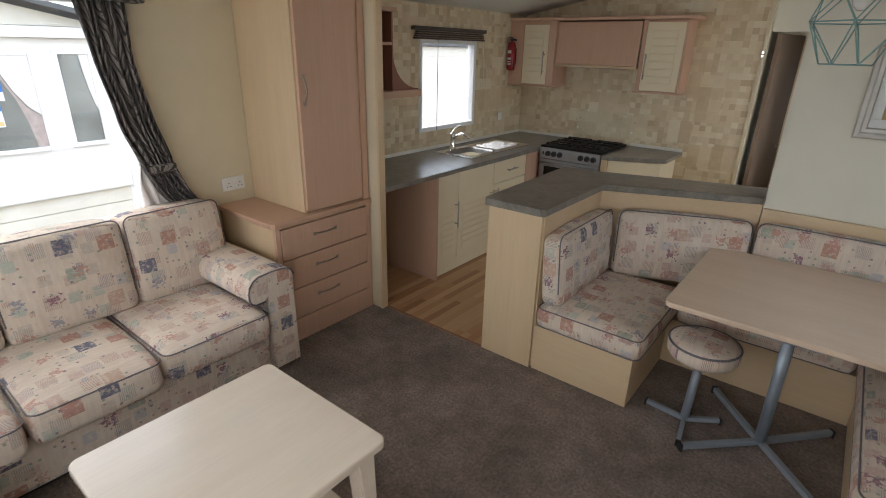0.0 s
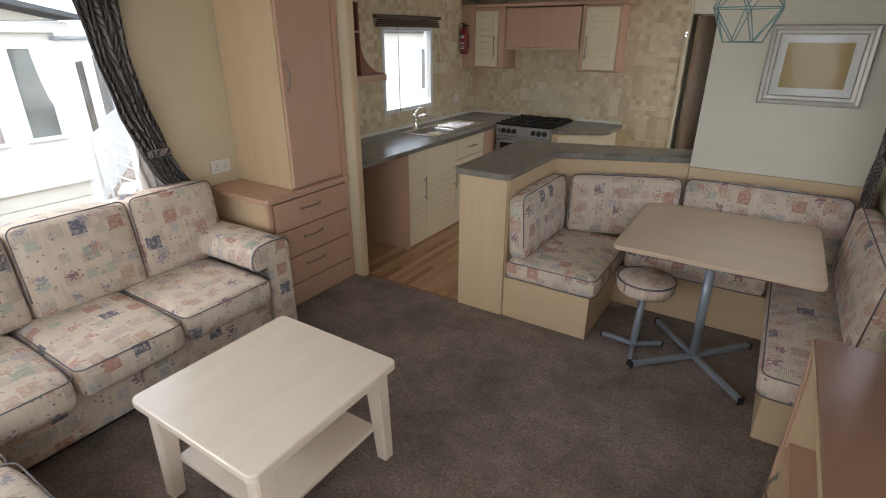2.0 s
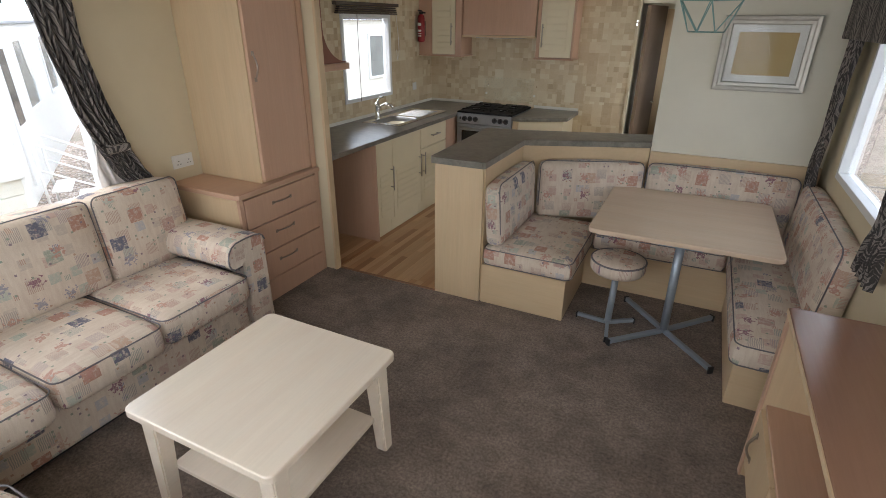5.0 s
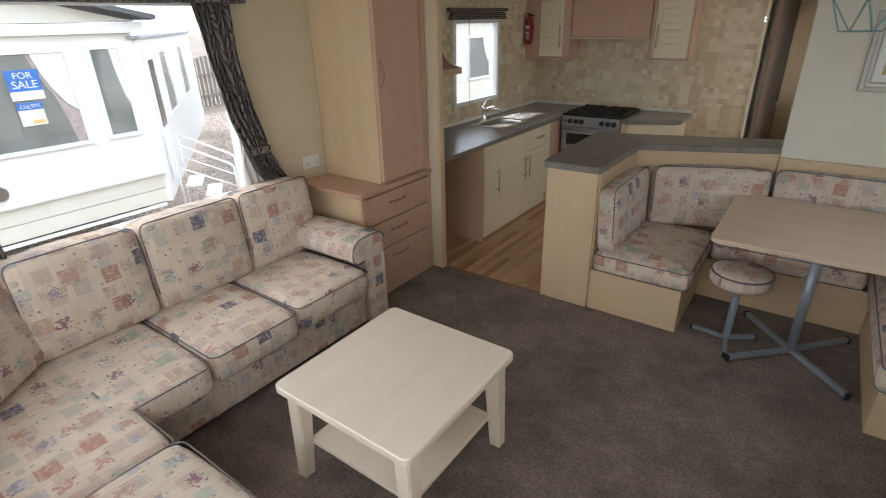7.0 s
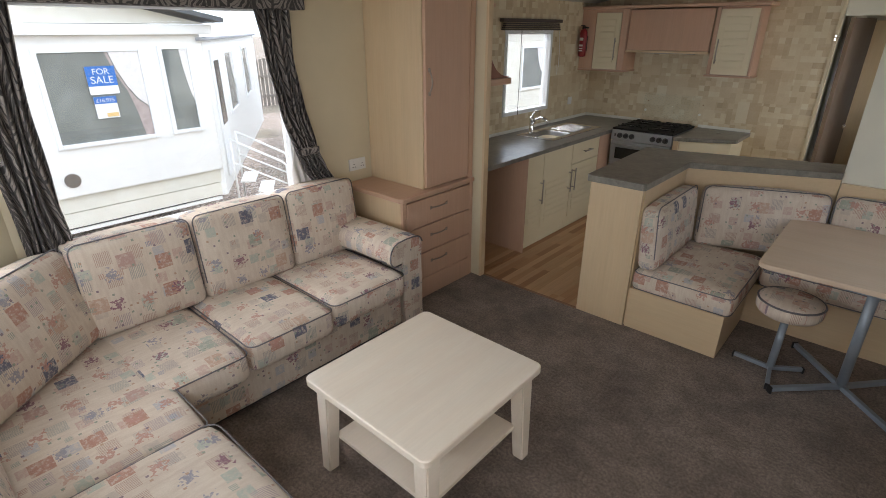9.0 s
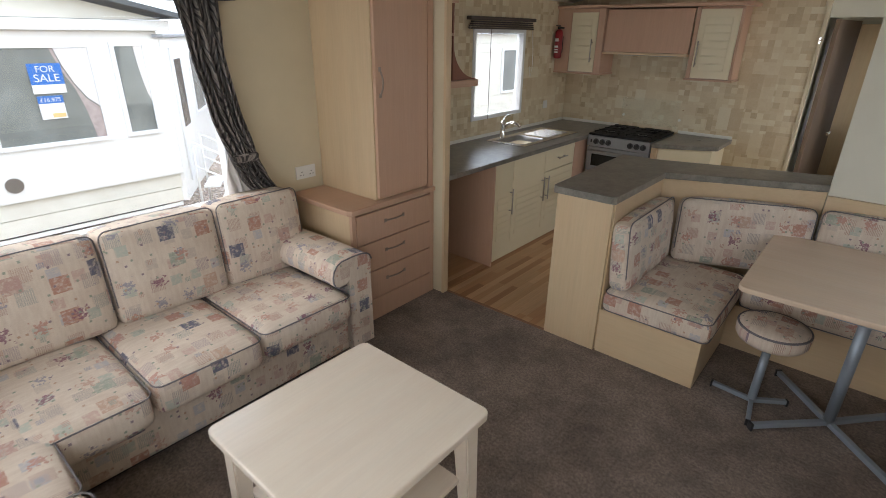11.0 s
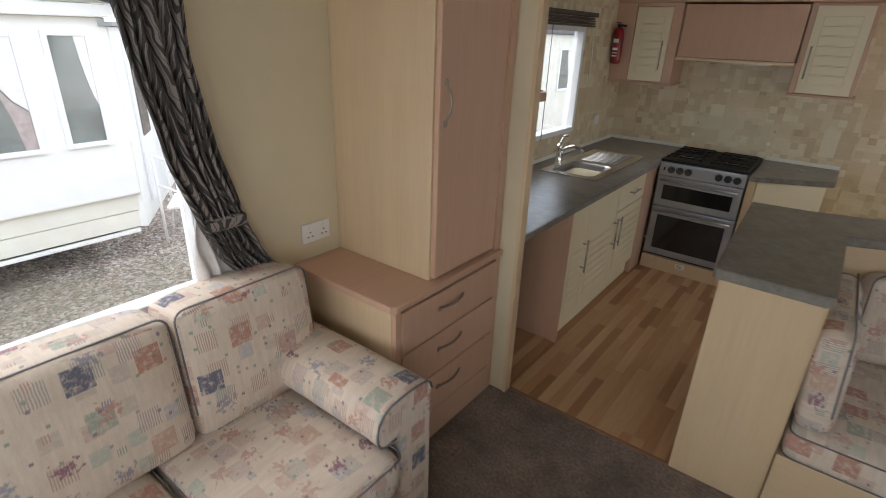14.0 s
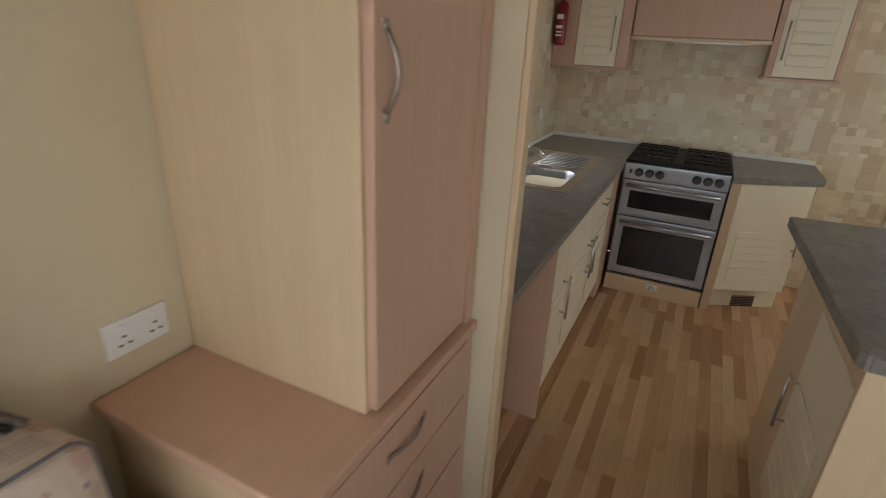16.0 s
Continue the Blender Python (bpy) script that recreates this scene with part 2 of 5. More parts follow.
def make_fabric():
    """Cream upholstery printed with small motifs: squares, leaves, stripes, dots."""
    n = Nodes("upholstery")
    v = n.coords("UV")
    weave, cloud = n.noise(v, 700, 2), n.noise(v, 7, 3)
    base = n.ramp(cloud, [(0.3, (0.64, 0.53, 0.435)), (0.7, (0.75, 0.65, 0.545))])

    def layer(base, scale, size, density, colours, kind, shift):
        m = n.add("Mapping")
        m.inputs["Location"].default_value = (shift, shift * 0.7, 0)
        n.link(v, m.inputs[0])
        vor = n.add("TexVoronoi")
        vor.voronoi_dimensions, vor.distance = "2D", "CHEBYCHEV"
        vor.inputs["Scale"].default_value, vor.inputs["Randomness"].default_value = scale, 0.38
        n.link(m.outputs[0], vor.inputs["Vector"])
        sep = n.add("SeparateXYZ")
        n.link(vor.outputs["Color"], sep.inputs[0])
        if kind == "leaf":
            rag = n.noise(v, scale * 8.0, 1)
            edge = n.math("ADD", vor.outputs["Distance"], n.math("MULTIPLY", n.math("SUBTRACT", rag, 0.5), 0.9))
        else:
            edge = vor.outputs["Distance"]
        mask = n.math("LESS_THAN", edge, size)
        mask = n.math("MULTIPLY", mask, n.math("LESS_THAN", sep.outputs[0], density))
        if kind == "stripe":
            w = n.add("TexWave")
            w.wave_type, w.bands_direction = "BANDS", "X"
            w.inputs["Scale"].default_value, w.inputs["Distortion"].default_value = 42, 2.5
            n.link(v, w.inputs["Vector"])
            mask = n.math("MULTIPLY", mask, n.math("GREATER_THAN", w.outputs[1], 0.55))
        elif kind == "square":
            inner = n.noise(v, 48, 4, 0.7)
            mask = n.math("MULTIPLY", mask, n.ramp(inner, [(0.38, (0.25,) * 3), (0.52, (1.0,) * 3)]))
        elif kind == "leaf":
            mask = n.math("MULTIPLY", mask, n.ramp(n.noise(v, 110, 2), [(0.35, (0.45,) * 3), (0.5, (0.92,) * 3)]))
        colour = n.ramp(sep.outputs[1], colours, True)
        return n.mix(mask, base, colour)

    streak = n.noise(n.coords("UV", (60, 9, 1)), 1.0, 3)
    base = n.mix(0.30, base, n.ramp(streak, [(0.36, (0.56, 0.43, 0.35)), (0.62, (0.78, 0.69, 0.59))]))
    pastel = [(0, (0.60, 0.42, 0.36)), (0.3, (0.47, 0.50, 0.43)), (0.55, (0.58, 0.49, 0.42)), (0.8, (0.50, 0.48, 0.50))]
    c = layer(base, 9.5, 0.25, 0.55, pastel, "square", 0.71)
    c = layer(c, 8.2, 0.28, 0.62, [(0, (0.50, 0.34, 0.28)), (0.3, (0.42, 0.36, 0.33)), (0.55, (0.38, 0.38, 0.34)), (0.8, (0.46, 0.36, 0.36))], "stripe", 0.37)
    c = layer(c, 6.4, 0.24, 0.46, [(0, (0.47, 0.23, 0.17)), (0.38, (0.56, 0.37, 0.28)), (0.56, (0.10, 0.11, 0.18)), (0.72, (0.36, 0.40, 0.33)), (0.86, (0.50, 0.31, 0.27))], "square", 0.11)
    c = layer(c, 13.0, 0.17, 0.16, [(0, (0.50, 0.30, 0.24)), (0.35, (0.30, 0.36, 0.30)), (0.7, (0.26, 0.27, 0.36))], "stripe", 0.29)
    c = layer(c, 7.4, 0.14, 0.52, [(0, (0.52, 0.26, 0.21)), (0.4, (0.24, 0.08, 0.14)), (0.60, (0.55, 0.34, 0.27)), (0.82, (0.29, 0.28, 0.35))], "leaf", 0.83)
    c = layer(c, 34, 0.18, 0.13, [(0, (0.30, 0.34, 0.27)), (0.5, (0.26, 0.19, 0.23)), (0.75, (0.5, 0.32, 0.23))], "dot", 0.53)
    c = n.mix(0.13, c, n.ramp(n.noise(v, 190, 4, 0.8), [(0.34, (0.28, 0.22, 0.17)), (0.66, (0.92, 0.80, 0.68))]))
    n.bump(n.math("ADD", weave, n.math("MULTIPLY", n.noise(v, 9, 3), 6.0)), 0.25, 0.003)
    n.bsdf.inputs["Sheen Weight"].default_value = 0.1
    return n.finish(c, 0.9, 0, 0.2)


def make_curtain():
    """Charcoal cloth woven with pale curling leaves."""
    n = Nodes("curtain_cloth")
    v = n.coords("UV")
    sep = n.add("SeparateXYZ")
    n.link(v, sep.inputs[0])
    sway = n.math("MULTIPLY", n.math("SINE", n.math("MULTIPLY", sep.outputs[1], 9.0)), 0.030)
    wide = 0.26
    col = n.math("DIVIDE", n.math("ADD", sep.outputs[0], sway), wide)
    d = n.math("ABSOLUTE", n.math("SUBTRACT", n.math("FRACT", col), 0.5))
    rise = n.math("ADD", n.math("MULTIPLY", d, 0.22), n.math("MULTIPLY", n.math("MULTIPLY", d, d), 0.42))
    slip = n.math("MULTIPLY", n.math("FRACT", n.math("MULTIPLY", n.math("FLOOR", n.math("MULTIPLY", col, 2.0)), 0.37)), 0.05)
    rag = n.math("MULTIPLY", n.noise(v, 9, 2), 0.16)
    run = n.math("DIVIDE", n.math("ADD", n.math("SUBTRACT", sep.outputs[1], rise), n.math("ADD", slip, rag)), 0.062)
    off = n.math("ABSOLUTE", n.math("SUBTRACT", n.math("FRACT", run), 0.5))
    girth = n.math("SUBTRACT", 0.335, n.math("MULTIPLY", n.math("POWER", n.math("MULTIPLY", d, 2.0), 3.0), 0.30))
    leaf = n.math("MULTIPLY", n.math("LESS_THAN", off, girth), n.math("GREATER_THAN", d, 0.030))
    leaf = n.math("MULTIPLY", leaf, n.math("GREATER_THAN", off, 0.025))
    c = n.mix(leaf, (0.022, 0.019, 0.022), (0.30, 0.265, 0.245))
    fine = n.noise(v, 600, 2)
    c = n.mix(0.25, c, n.ramp(fine, [(0.3, (0.03, 0.03, 0.03)), (0.7, (0.3, 0.28, 0.26))]))
    n.bump(n.math("ADD", fine, leaf), 0.2, 0.001)
    return n.finish(c, 0.75, 0, 0.3)


def make_gravel():
    n = Nodes("gravel")
    v = n.coords()
    vor = n.add("TexVoronoi")
    vor.inputs["Scale"].default_value = 34
    n.link(v, vor.inputs["Vector"])
    sep = n.add("SeparateXYZ")
    n.link(vor.outputs["Color"], sep.inputs[0])
    stone = n.ramp(sep.outputs[0], [(0, (0.12, 0.10, 0.085)), (0.4, (0.30, 0.23, 0.18)), (0.75, (0.42, 0.33, 0.27)), (1, (0.6, 0.55, 0.5))])
    patch = n.ramp(n.noise(v, 0.55, 4), [(0.46, (0, 0, 0)), (0.57, (1, 1, 1))])
    dark = n.mix(n.noise(v, 30, 4), (0.07, 0.085, 0.035), (0.20, 0.17, 0.125))
    c = n.mix(patch, stone, n.mix(0.55, stone, dark))
    n.bump(n.math("SUBTRACT", 1.0, vor.outputs["Distance"]), 1.0, 0.03)
    return n.finish(c, 0.9)


def make_siding():
    n = Nodes("siding_cream")
    v = n.coords()
    c = n.ramp(n.noise(v, 4, 4), [(0.3, (0.70, 0.67, 0.58)), (0.7, (0.78, 0.76, 0.68))])
    n.bump(n.noise(v, 120, 2), 0.05, 0.001)
    return n.finish(c, 0.5)


make_glass("window_glass", 1.45), make_glass("picture_glass", 1.22), make_carpet(), make_wallpaper(), make_worktop(), make_fabric(), make_curtain(), make_gravel(), make_siding()

# ---- mesh helpers ----
ORIGIN = {}
SMOOTH = {"cushion", "round"}


def box(x0, x1, y0, y1, z0, z1, bevel=0.0, seg=2):
    bm = bmesh.new()
    bmesh.ops.create_cube(bm, size=1)
    for v in bm.verts:
        v.co = Vector(((x0 + x1) / 2 + v.co.x * (x1 - x0), (y0 + y1) / 2 + v.co.y * (y1 - y0), (z0 + z1) / 2 + v.co.z * (z1 - z0)))
    if bevel:
        bmesh.ops.bevel(bm, geom=bm.edges[:], offset=bevel, segments=seg, profile=0.7, affect="EDGES")
    return bm


def prism(outline, z0, z1, bevel=0.0, seg=2):
    """An upright prism over a plan outline."""
    bm = bmesh.new()
    low = [bm.verts.new((x, y, z0)) for x, y in outline]
    high = [bm.verts.new((x, y, z1)) for x, y in outline]
    bm.faces.new(low[::-1]), bm.faces.new(high)
    for i in range(len(outline)):
        j = (i + 1) % len(outline)
        bm.faces.new((low[i], low[j], high[j], high[i]))
    bmesh.ops.recalc_face_normals(bm, faces=bm.faces[:])
    if bevel:
        tops = [e for e in bm.edges if abs(e.verts[0].co.z - e.verts[1].co.z) < 1e-6]
        bmesh.ops.bevel(bm, geom=tops, offset=bevel, segments=seg, profile=0.7, affect="EDGES")
    return bm


def rounded(x0, x1, y0, y1, r, steps=6):
    pts = []
    for cx, cy, a in ((x1 - r, y1 - r, 0), (x0 + r, y1 - r, 90), (x0 + r, y0 + r, 180), (x1 - r, y0 + r, 270)):
        pts += [(cx + r * math.cos(radians(a + 90 * k / steps)), cy + r * math.sin(radians(a + 90 * k / steps))) for k in range(steps + 1)]
    return pts


def join(*meshes):
    out = bmesh.new()
    for bm in meshes:
        me = bpy.data.meshes.new("tmp")
        bm.to_mesh(me)
        out.from_mesh(me)
        bpy.data.meshes.remove(me)
        bm.free()
    return out


def moved(bm, m):
    bm.transform(m)
    return bm


def cylinder(p0, p1, r0, r1=None, n=20):
    p0, p1 = Vector(p0), Vector(p1)
    bm = bmesh.new()
    d = p1 - p0
    bmesh.ops.create_cone(bm, cap_ends=True, segments=n, radius1=r0, radius2=r0 if r1 is None else r1, depth=d.length)
    bm.transform(Matrix.Translation((p0 + p1) / 2) @ d.to_track_quat("Z", "Y").to_matrix().to_4x4())
    for f in bm.faces:
        f.smooth = len(f.verts) == 4
    return bm


def lathe(profile, centre, n=28):
    """Turned shape round an upright axis, from (radius, height) pairs."""
    bm = bmesh.new()
    rings = [[bm.verts.new((centre[0] + r * math.cos(2 * math.pi * k / n), centre[1] + r * math.sin(2 * math.pi * k / n), centre[2] + z)) for k in range(n)] for r, z in profile]
    for a, b in zip(rings, rings[1:]):
        for k in range(n):
            bm.faces.new((a[k], a[(k + 1) % n], b[(k + 1) % n], b[k])).smooth = True
    bm.faces.new(rings[0][::-1]), bm.faces.new(rings[-1])
    return bm


def tube(points, r, closed=False, n=6):
    pts = [Vector(p) for p in points]
    bm, rings = bmesh.new(), []
    for i, p in enumerate(pts):
        a = pts[i - 1] if closed or i else p
        b = pts[(i + 1) % len(pts)] if closed or i < len(pts) - 1 else p
        d = (b - a).normalized()
        side = d.cross(Vector((0.13, 0.31, 0.94))).normalized()
        up = side.cross(d)
        rings.append([bm.verts.new(p + r * (math.cos(2 * math.pi * k / n) * side + math.sin(2 * math.pi * k / n) * up)) for k in range(n)])
    for a, b in zip(rings, rings[1:] + (rings[:1] if closed else [])):
        for k in range(n):
            bm.faces.new((a[k], a[(k + 1) % n], b[(k + 1) % n], b[k])).smooth = True
    if not closed:
        bm.faces.new(rings[0][::-1]), bm.faces.new(rings[-1])
    bmesh.ops.recalc_face_normals(bm, faces=bm.faces[:])
    return bm


def unwrap(bm, shift=(0.0, 0.0)):
    """Metre-true UVs by each face's main direction."""
    uv = bm.loops.layers.uv.verify()
    for f in bm.faces:
        nx, ny, nz = (abs(c) for c in f.normal)
        for lp in f.loops:
            c = lp.vert.co
            q = (c.x, c.y) if nz >= max(nx, ny) else ((c.y, c.z) if nx >= ny else (c.x, c.z))
            lp[uv].uv = (q[0] + shift[0], q[1] + shift[1])


def cushion_mesh(sx, sy, sz, r, puff=0.02, cuts=9, seed=0):
    """A stuffed block: rounded edges, swollen broad faces (z is the thin way)."""
    bm = bmesh.new()
    bmesh.ops.create_cube(bm, size=1)
    bmesh.ops.subdivide_edges(bm, edges=bm.edges[:], cuts=cuts, use_grid_fill=True)
    half = Vector((sx, sy, sz)) / 2
    inner = Vector([max(0.001, h - r) for h in half])
    for v in bm.verts:
        p = Vector([math.sin(math.pi * c) * h for c, h in zip(v.co, half)])
        q = Vector([max(-i, min(i, c)) for c, i in zip(p, inner)])
        d = p - q
        p = q + d.normalized() * r if d.length > 1e-6 else p
        u, w = p.x / half.x, p.y / half.y
        lump = noise.noise(Vector((p.x * 6 + seed * 3.1, p.y * 6, seed))) * 0.006
        p.y -= 0.016 * u * u * max(0.0, w)
        p.z += (p.z / half.z) * (puff * max(0, 1 - u * u) ** 0.6 * max(0, 1 - w * w) ** 0.6 + lump)
        v.co = p
    bm.normal_update()
    for f in bm.faces:
        f.smooth = True
    return bm


def seam_loop(sx, sy, z, r, rad=0.0036):
    return tube([(x, y, z) for x, y in rounded(-sx / 2, sx / 2, -sy / 2, sy / 2, r, 5)], rad, True)


def thing(name, loc, label, category, group="", kind=""):
    ob = new(name)
    ob.location = loc
    ob.empty_display_size = 0.1
    ORIGIN[ob] = Vector(loc)
    return tagged(ob, label, category, group, kind)


def part(name, bm, material, parent=None, label=""):
    """Links a bmesh, given in world places, as one mesh under a thing or a part."""
    o = ORIGIN.get(parent, Vector((0, 0, 0)))
    bmesh.ops.recalc_face_normals(bm, faces=bm.faces[:])
    if not bm.loops.layers.uv:
        unwrap(bm, (len(ORIGIN) * 0.37 % 5, len(ORIGIN) * 0.53 % 5))
    bm.transform(Matrix.Translation(-o))
    me = bpy.data.meshes.new(name)
    bm.to_mesh(me)
    bm.free()
    me.materials.append(MATS[material])
    ob = new(name, me)
    ob.parent = parent
    ORIGIN[ob] = o
    if label:
        ob["label"] = label
    return ob


def structure(name, bm, material, label, category):
    return tagged(part(name, bm, material), label, category, kind="structure")


def frame_local(p0, p1):
    """Pose of a run from p0 to p1 in plan: x along it, y to its left."""
    d = Vector(p1) - Vector(p0)
    return Matrix.Translation((p0[0], p0[1], 0)) @ Matrix.Rotation(math.atan2(d.y, d.x), 4, "Z"), d.length


def wall_mesh(p0, p1, z0, z1, thick, holes=()):
    """A wall from p0 to p1 whose thickness lies to the right of that way, with holes (s0, s1, za, zb)."""
    m, length = frame_local(p0, p1)
    xs = sorted({0.0, length, *(h[0] for h in holes), *(h[1] for h in holes)})
    zs = sorted({z0, z1, *(h[2] for h in holes), *(h[3] for h in holes)})
    solid = lambda i, k: 0 <= i < len(xs) - 1 and 0 <= k < len(zs) - 1 and not any(
        h[0] - 1e-6 <= xs[i] and xs[i + 1] <= h[1] + 1e-6 and h[2] - 1e-6 <= zs[k] and zs[k + 1] <= h[3] + 1e-6 for h in holes)
    bm = bmesh.new()

    def quad(*pts):
        bm.faces.new([bm.verts.new(p) for p in pts])

    for i in range(len(xs) - 1):
        for k in range(len(zs) - 1):
            if not solid(i, k):
                continue
            a, b, c, d = xs[i], xs[i + 1], zs[k], zs[k + 1]
            quad((a, 0, c), (a, 0, d), (b, 0, d), (b, 0, c))
            quad((a, -thick, c), (b, -thick, c), (b, -thick, d), (a, -thick, d))
            if not solid(i - 1, k):
                quad((a, 0, c), (a, -thick, c), (a, -thick, d), (a, 0, d))
            if not solid(i + 1, k):
                quad((b, 0, c), (b, 0, d), (b, -thick, d), (b, -thick, c))
            if not solid(i, k - 1):
                quad((a, 0, c), (b, 0, c), (b, -thick, c), (a, -thick, c))
            if not solid(i, k + 1):
                quad((a, 0, d), (a, -thick, d), (b, -thick, d), (b, 0, d))
    bmesh.ops.remove_doubles(bm, verts=bm.verts[:], dist=1e-5)
    return moved(bm, m)


def window(name, p0, p1, s0, s1, z0, z1, label, depth=0.07, mullions=(), sill=True, f=0.045):
    """A framed pane in the opening of a wall that runs from p0 to p1."""
    m, _ = frame_local(p0, p1)
    base = thing(name, m @ Vector(((s0 + s1) / 2, -0.03, z0)), label, "window", kind="structure")
    bars = [box(s0, s0 + f, -depth, 0.012, z0, z1, 0.006), box(s1 - f, s1, -depth, 0.012, z0, z1, 0.006),
            box(s0 + f, s1 - f, -depth, 0.012, z0, z0 + f, 0.006), box(s0 + f, s1 - f, -depth, 0.012, z1 - f, z1, 0.006)]
    part("window_frame", moved(join(*bars), m), "white_upvc", base)
    edges = [s0 + f, *mullions, s1 - f]
    for q in mullions:
        part("mullion", moved(box(q - 0.02, q + 0.02, -depth + 0.01, 0.0, z0 + f, z1 - f, 0.005), m), "white_upvc", base)
    for a, b in zip(edges, edges[1:]):
        pane = part("pane", moved(box(a, b, -0.038, -0.034, z0 + f, z1 - f), m), "window_glass", base)
        pane.visible_shadow = False
    if sill:
        part("window_sill", moved(box(s0 - 0.03, s1 + 0.03, 0.013, 0.05, z0 - 0.03, z0 - 0.004, 0.006), m), "white_upvc", base)
    return base


def bar_handle(p0, p1, out, parent, r=0.006):
    """Straight bar on two feet."""
    p0, p1, out = Vector(p0), Vector(p1), Vector(out)
    d = (p1 - p0) * 0.14
    part("handle", join(cylinder(p0 + out, p1 + out, r, n=10), cylinder(p0 + d, p0 + d + out, r * 0.8, n=8), cylinder(p1 - d, p1 - d + out, r * 0.8, n=8)), "handle_metal", parent, "brushed metal bar handle")


def bow_handle(p0, p1, out, parent):
    """Curved strap handle."""
    p0, p1, out = Vector(p0), Vector(p1), Vector(out)
    pts = [p0 + (p1 - p0) * k / 10 + out * math.sin(math.pi * k / 10) for k in range(11)]
    feet = [cylinder(p - out * 0.02, p + out * 0.25, 0.009, 0.007, 10) for p in (p0, p1)]
    feet += [box(p.x - 0.003, p.x + 0.003, p.y - 0.010, p.y + 0.010, p.z - 0.012, p.z + 0.012, 0.001, 1) for p in (p0, p1)]
    part("handle", join(tube(pts, 0.0055), *feet), "bronze_metal", parent, "bowed dark metal handle")

# ---- setting: floor, walls, ceiling ----
LEFT, RIGHT, BACK, MID, WALLZ = -1.53, 2.30, 6.50, 3.61, 2.13
structure("floor", prism([(LEFT - 0.06, 0.85), (-0.88, -0.2), (1.63, -0.2), (RIGHT + 0.06, 0.85), (RIGHT + 0.06, MID), (LEFT - 0.06, MID)], -0.08, 0.0), "carpet", "worn grey-brown short-pile carpet", "carpet")
structure("floor_dinette", box(0.345, RIGHT + 0.06, MID, 4.86, -0.08, 0.0), "carpet", "grey-brown carpet under the dinette", "carpet")
kitchen_floor = structure("floor_kitchen", join(box(LEFT - 0.06, 0.345, MID, BACK, -0.08, -0.006), box(0.345, RIGHT + 0.06, 4.86, BACK, -0.08, -0.002), box(0.7, 1.36, BACK, 8.7, -0.08, -0.002)), "plank_wood", "wood-strip laminate floor in warm beech tones", "floor")
structure("trim_threshold", box(-0.84, 0.0, MID - 0.012, MID + 0.008, -0.002, 0.006, 0.003), "brown_trim", "narrow brown threshold strip between carpet and laminate", "threshold")

K0, K1 = (LEFT, BACK), (LEFT, 3.60)
L0, L1 = (LEFT, 3.60), (LEFT, 0.85)
B0, B1 = (LEFT, 0.85), (-0.85, -0.15)
F0, F1 = (-0.85, -0.15), (1.60, -0.15)
C0, C1 = (1.60, -0.15), (RIGHT, 0.85)
R0, R1 = (RIGHT, 0.85), (RIGHT, 4.78)
structure("wall_west_kitchen", wall_mesh(K0, K1, 0, 2.16, 0.06, [(0.93, 1.77, 1.07, 1.86)]), "wallpaper_check", "wall papered with beige checks", "wall")
structure("wall_west", wall_mesh(L0, L1, 0, 2.16, 0.06, [(1.20, 2.58, 0.84, 1.99)]), "wall_cream", "cream wall with large window", "wall")
structure("wall_bay_west", wall_mesh(B0, B1, 0, 2.6, 0.06, [(0.15, 1.06, 0.88, 1.99)]), "wall_cream", "angled cream bay wall", "wall")
structure("wall_south", wall_mesh(F0, F1, 0, 2.6, 0.06, [(0.15, 2.30, 0.88, 1.99)]), "wall_cream", "cream front wall with wide window", "wall")
structure("wall_bay_east", wall_mesh(C0, C1, 0, 2.6, 0.06, [(0.15, 1.06, 0.88, 1.99)]), "wall_cream", "angled cream bay wall", "wall")
structure("wall_east", wall_mesh(R0, R1, 0, 2.16, 0.06, [(2.25, 3.50, 0.97, 1.99)]), "wall_cream", "cream wall with window beside the dinette", "wall")
structure("wall_dinette", wall_mesh((RIGHT + 0.06, 4.78), (1.22, 4.78), 0, 2.62, 0.07), "wall_pale", "pale cream wall behind the dinette", "wall")
# the opening in this unseen wall is added to light the kitchen
structure("wall_lobby_east", wall_mesh((RIGHT, 4.85), (RIGHT, BACK), 0, 2.62, 0.06, [(0.3, 1.45, 0.9, 1.95)]), "wall_pale", "pale cream lobby wall", "wall")
# unseen hole added here so sky light brightens the passage
structure("wall_corridor_east", wall_mesh((1.32, BACK + 0.06), (1.32, 8.6), 0, 2.62, 0.05, [(1.2, 1.7, 1.0, 1.8)]), "wall_pale", "pale cream passage wall with an added opening for light", "wall")
structure("wall_north", wall_mesh((RIGHT + 0.06, BACK), (LEFT - 0.06, BACK), 0, 2.62, 0.06, [(1.04, 1.57, 0.0, 2.62)]), "wallpaper_check", "kitchen wall papered with beige checks", "wall")
structure("wall_corridor_west", wall_mesh((0.79, 8.6), (0.79, 6.56), 0, 2.62, 0.05), "wall_pale", "passage wall", "wall")
structure("wall_corridor_end", wall_mesh((1.40, 8.6), (0.70, 8.6), 0, 2.62, 0.05), "wall_pale", "far wall of the passage", "wall")
structure("wall_partition", box(LEFT, -0.862, 3.562, 3.602, 0, 2.55), "wall_cream", "short cream partition beside the kitchen opening", "wall")
structure("trim_partition", box(-0.860, -0.840, 3.556, 3.610, 0, 2.5, 0.004), "beech_light", "pale wooden edge trim of the partition", "trim")
structure("trim_door", box(0.765, 0.792, BACK - 0.012, BACK + 0.065, 0, 2.47, 0.004), "wall_cream", "narrow cream edge trim of the passage opening", "trim")
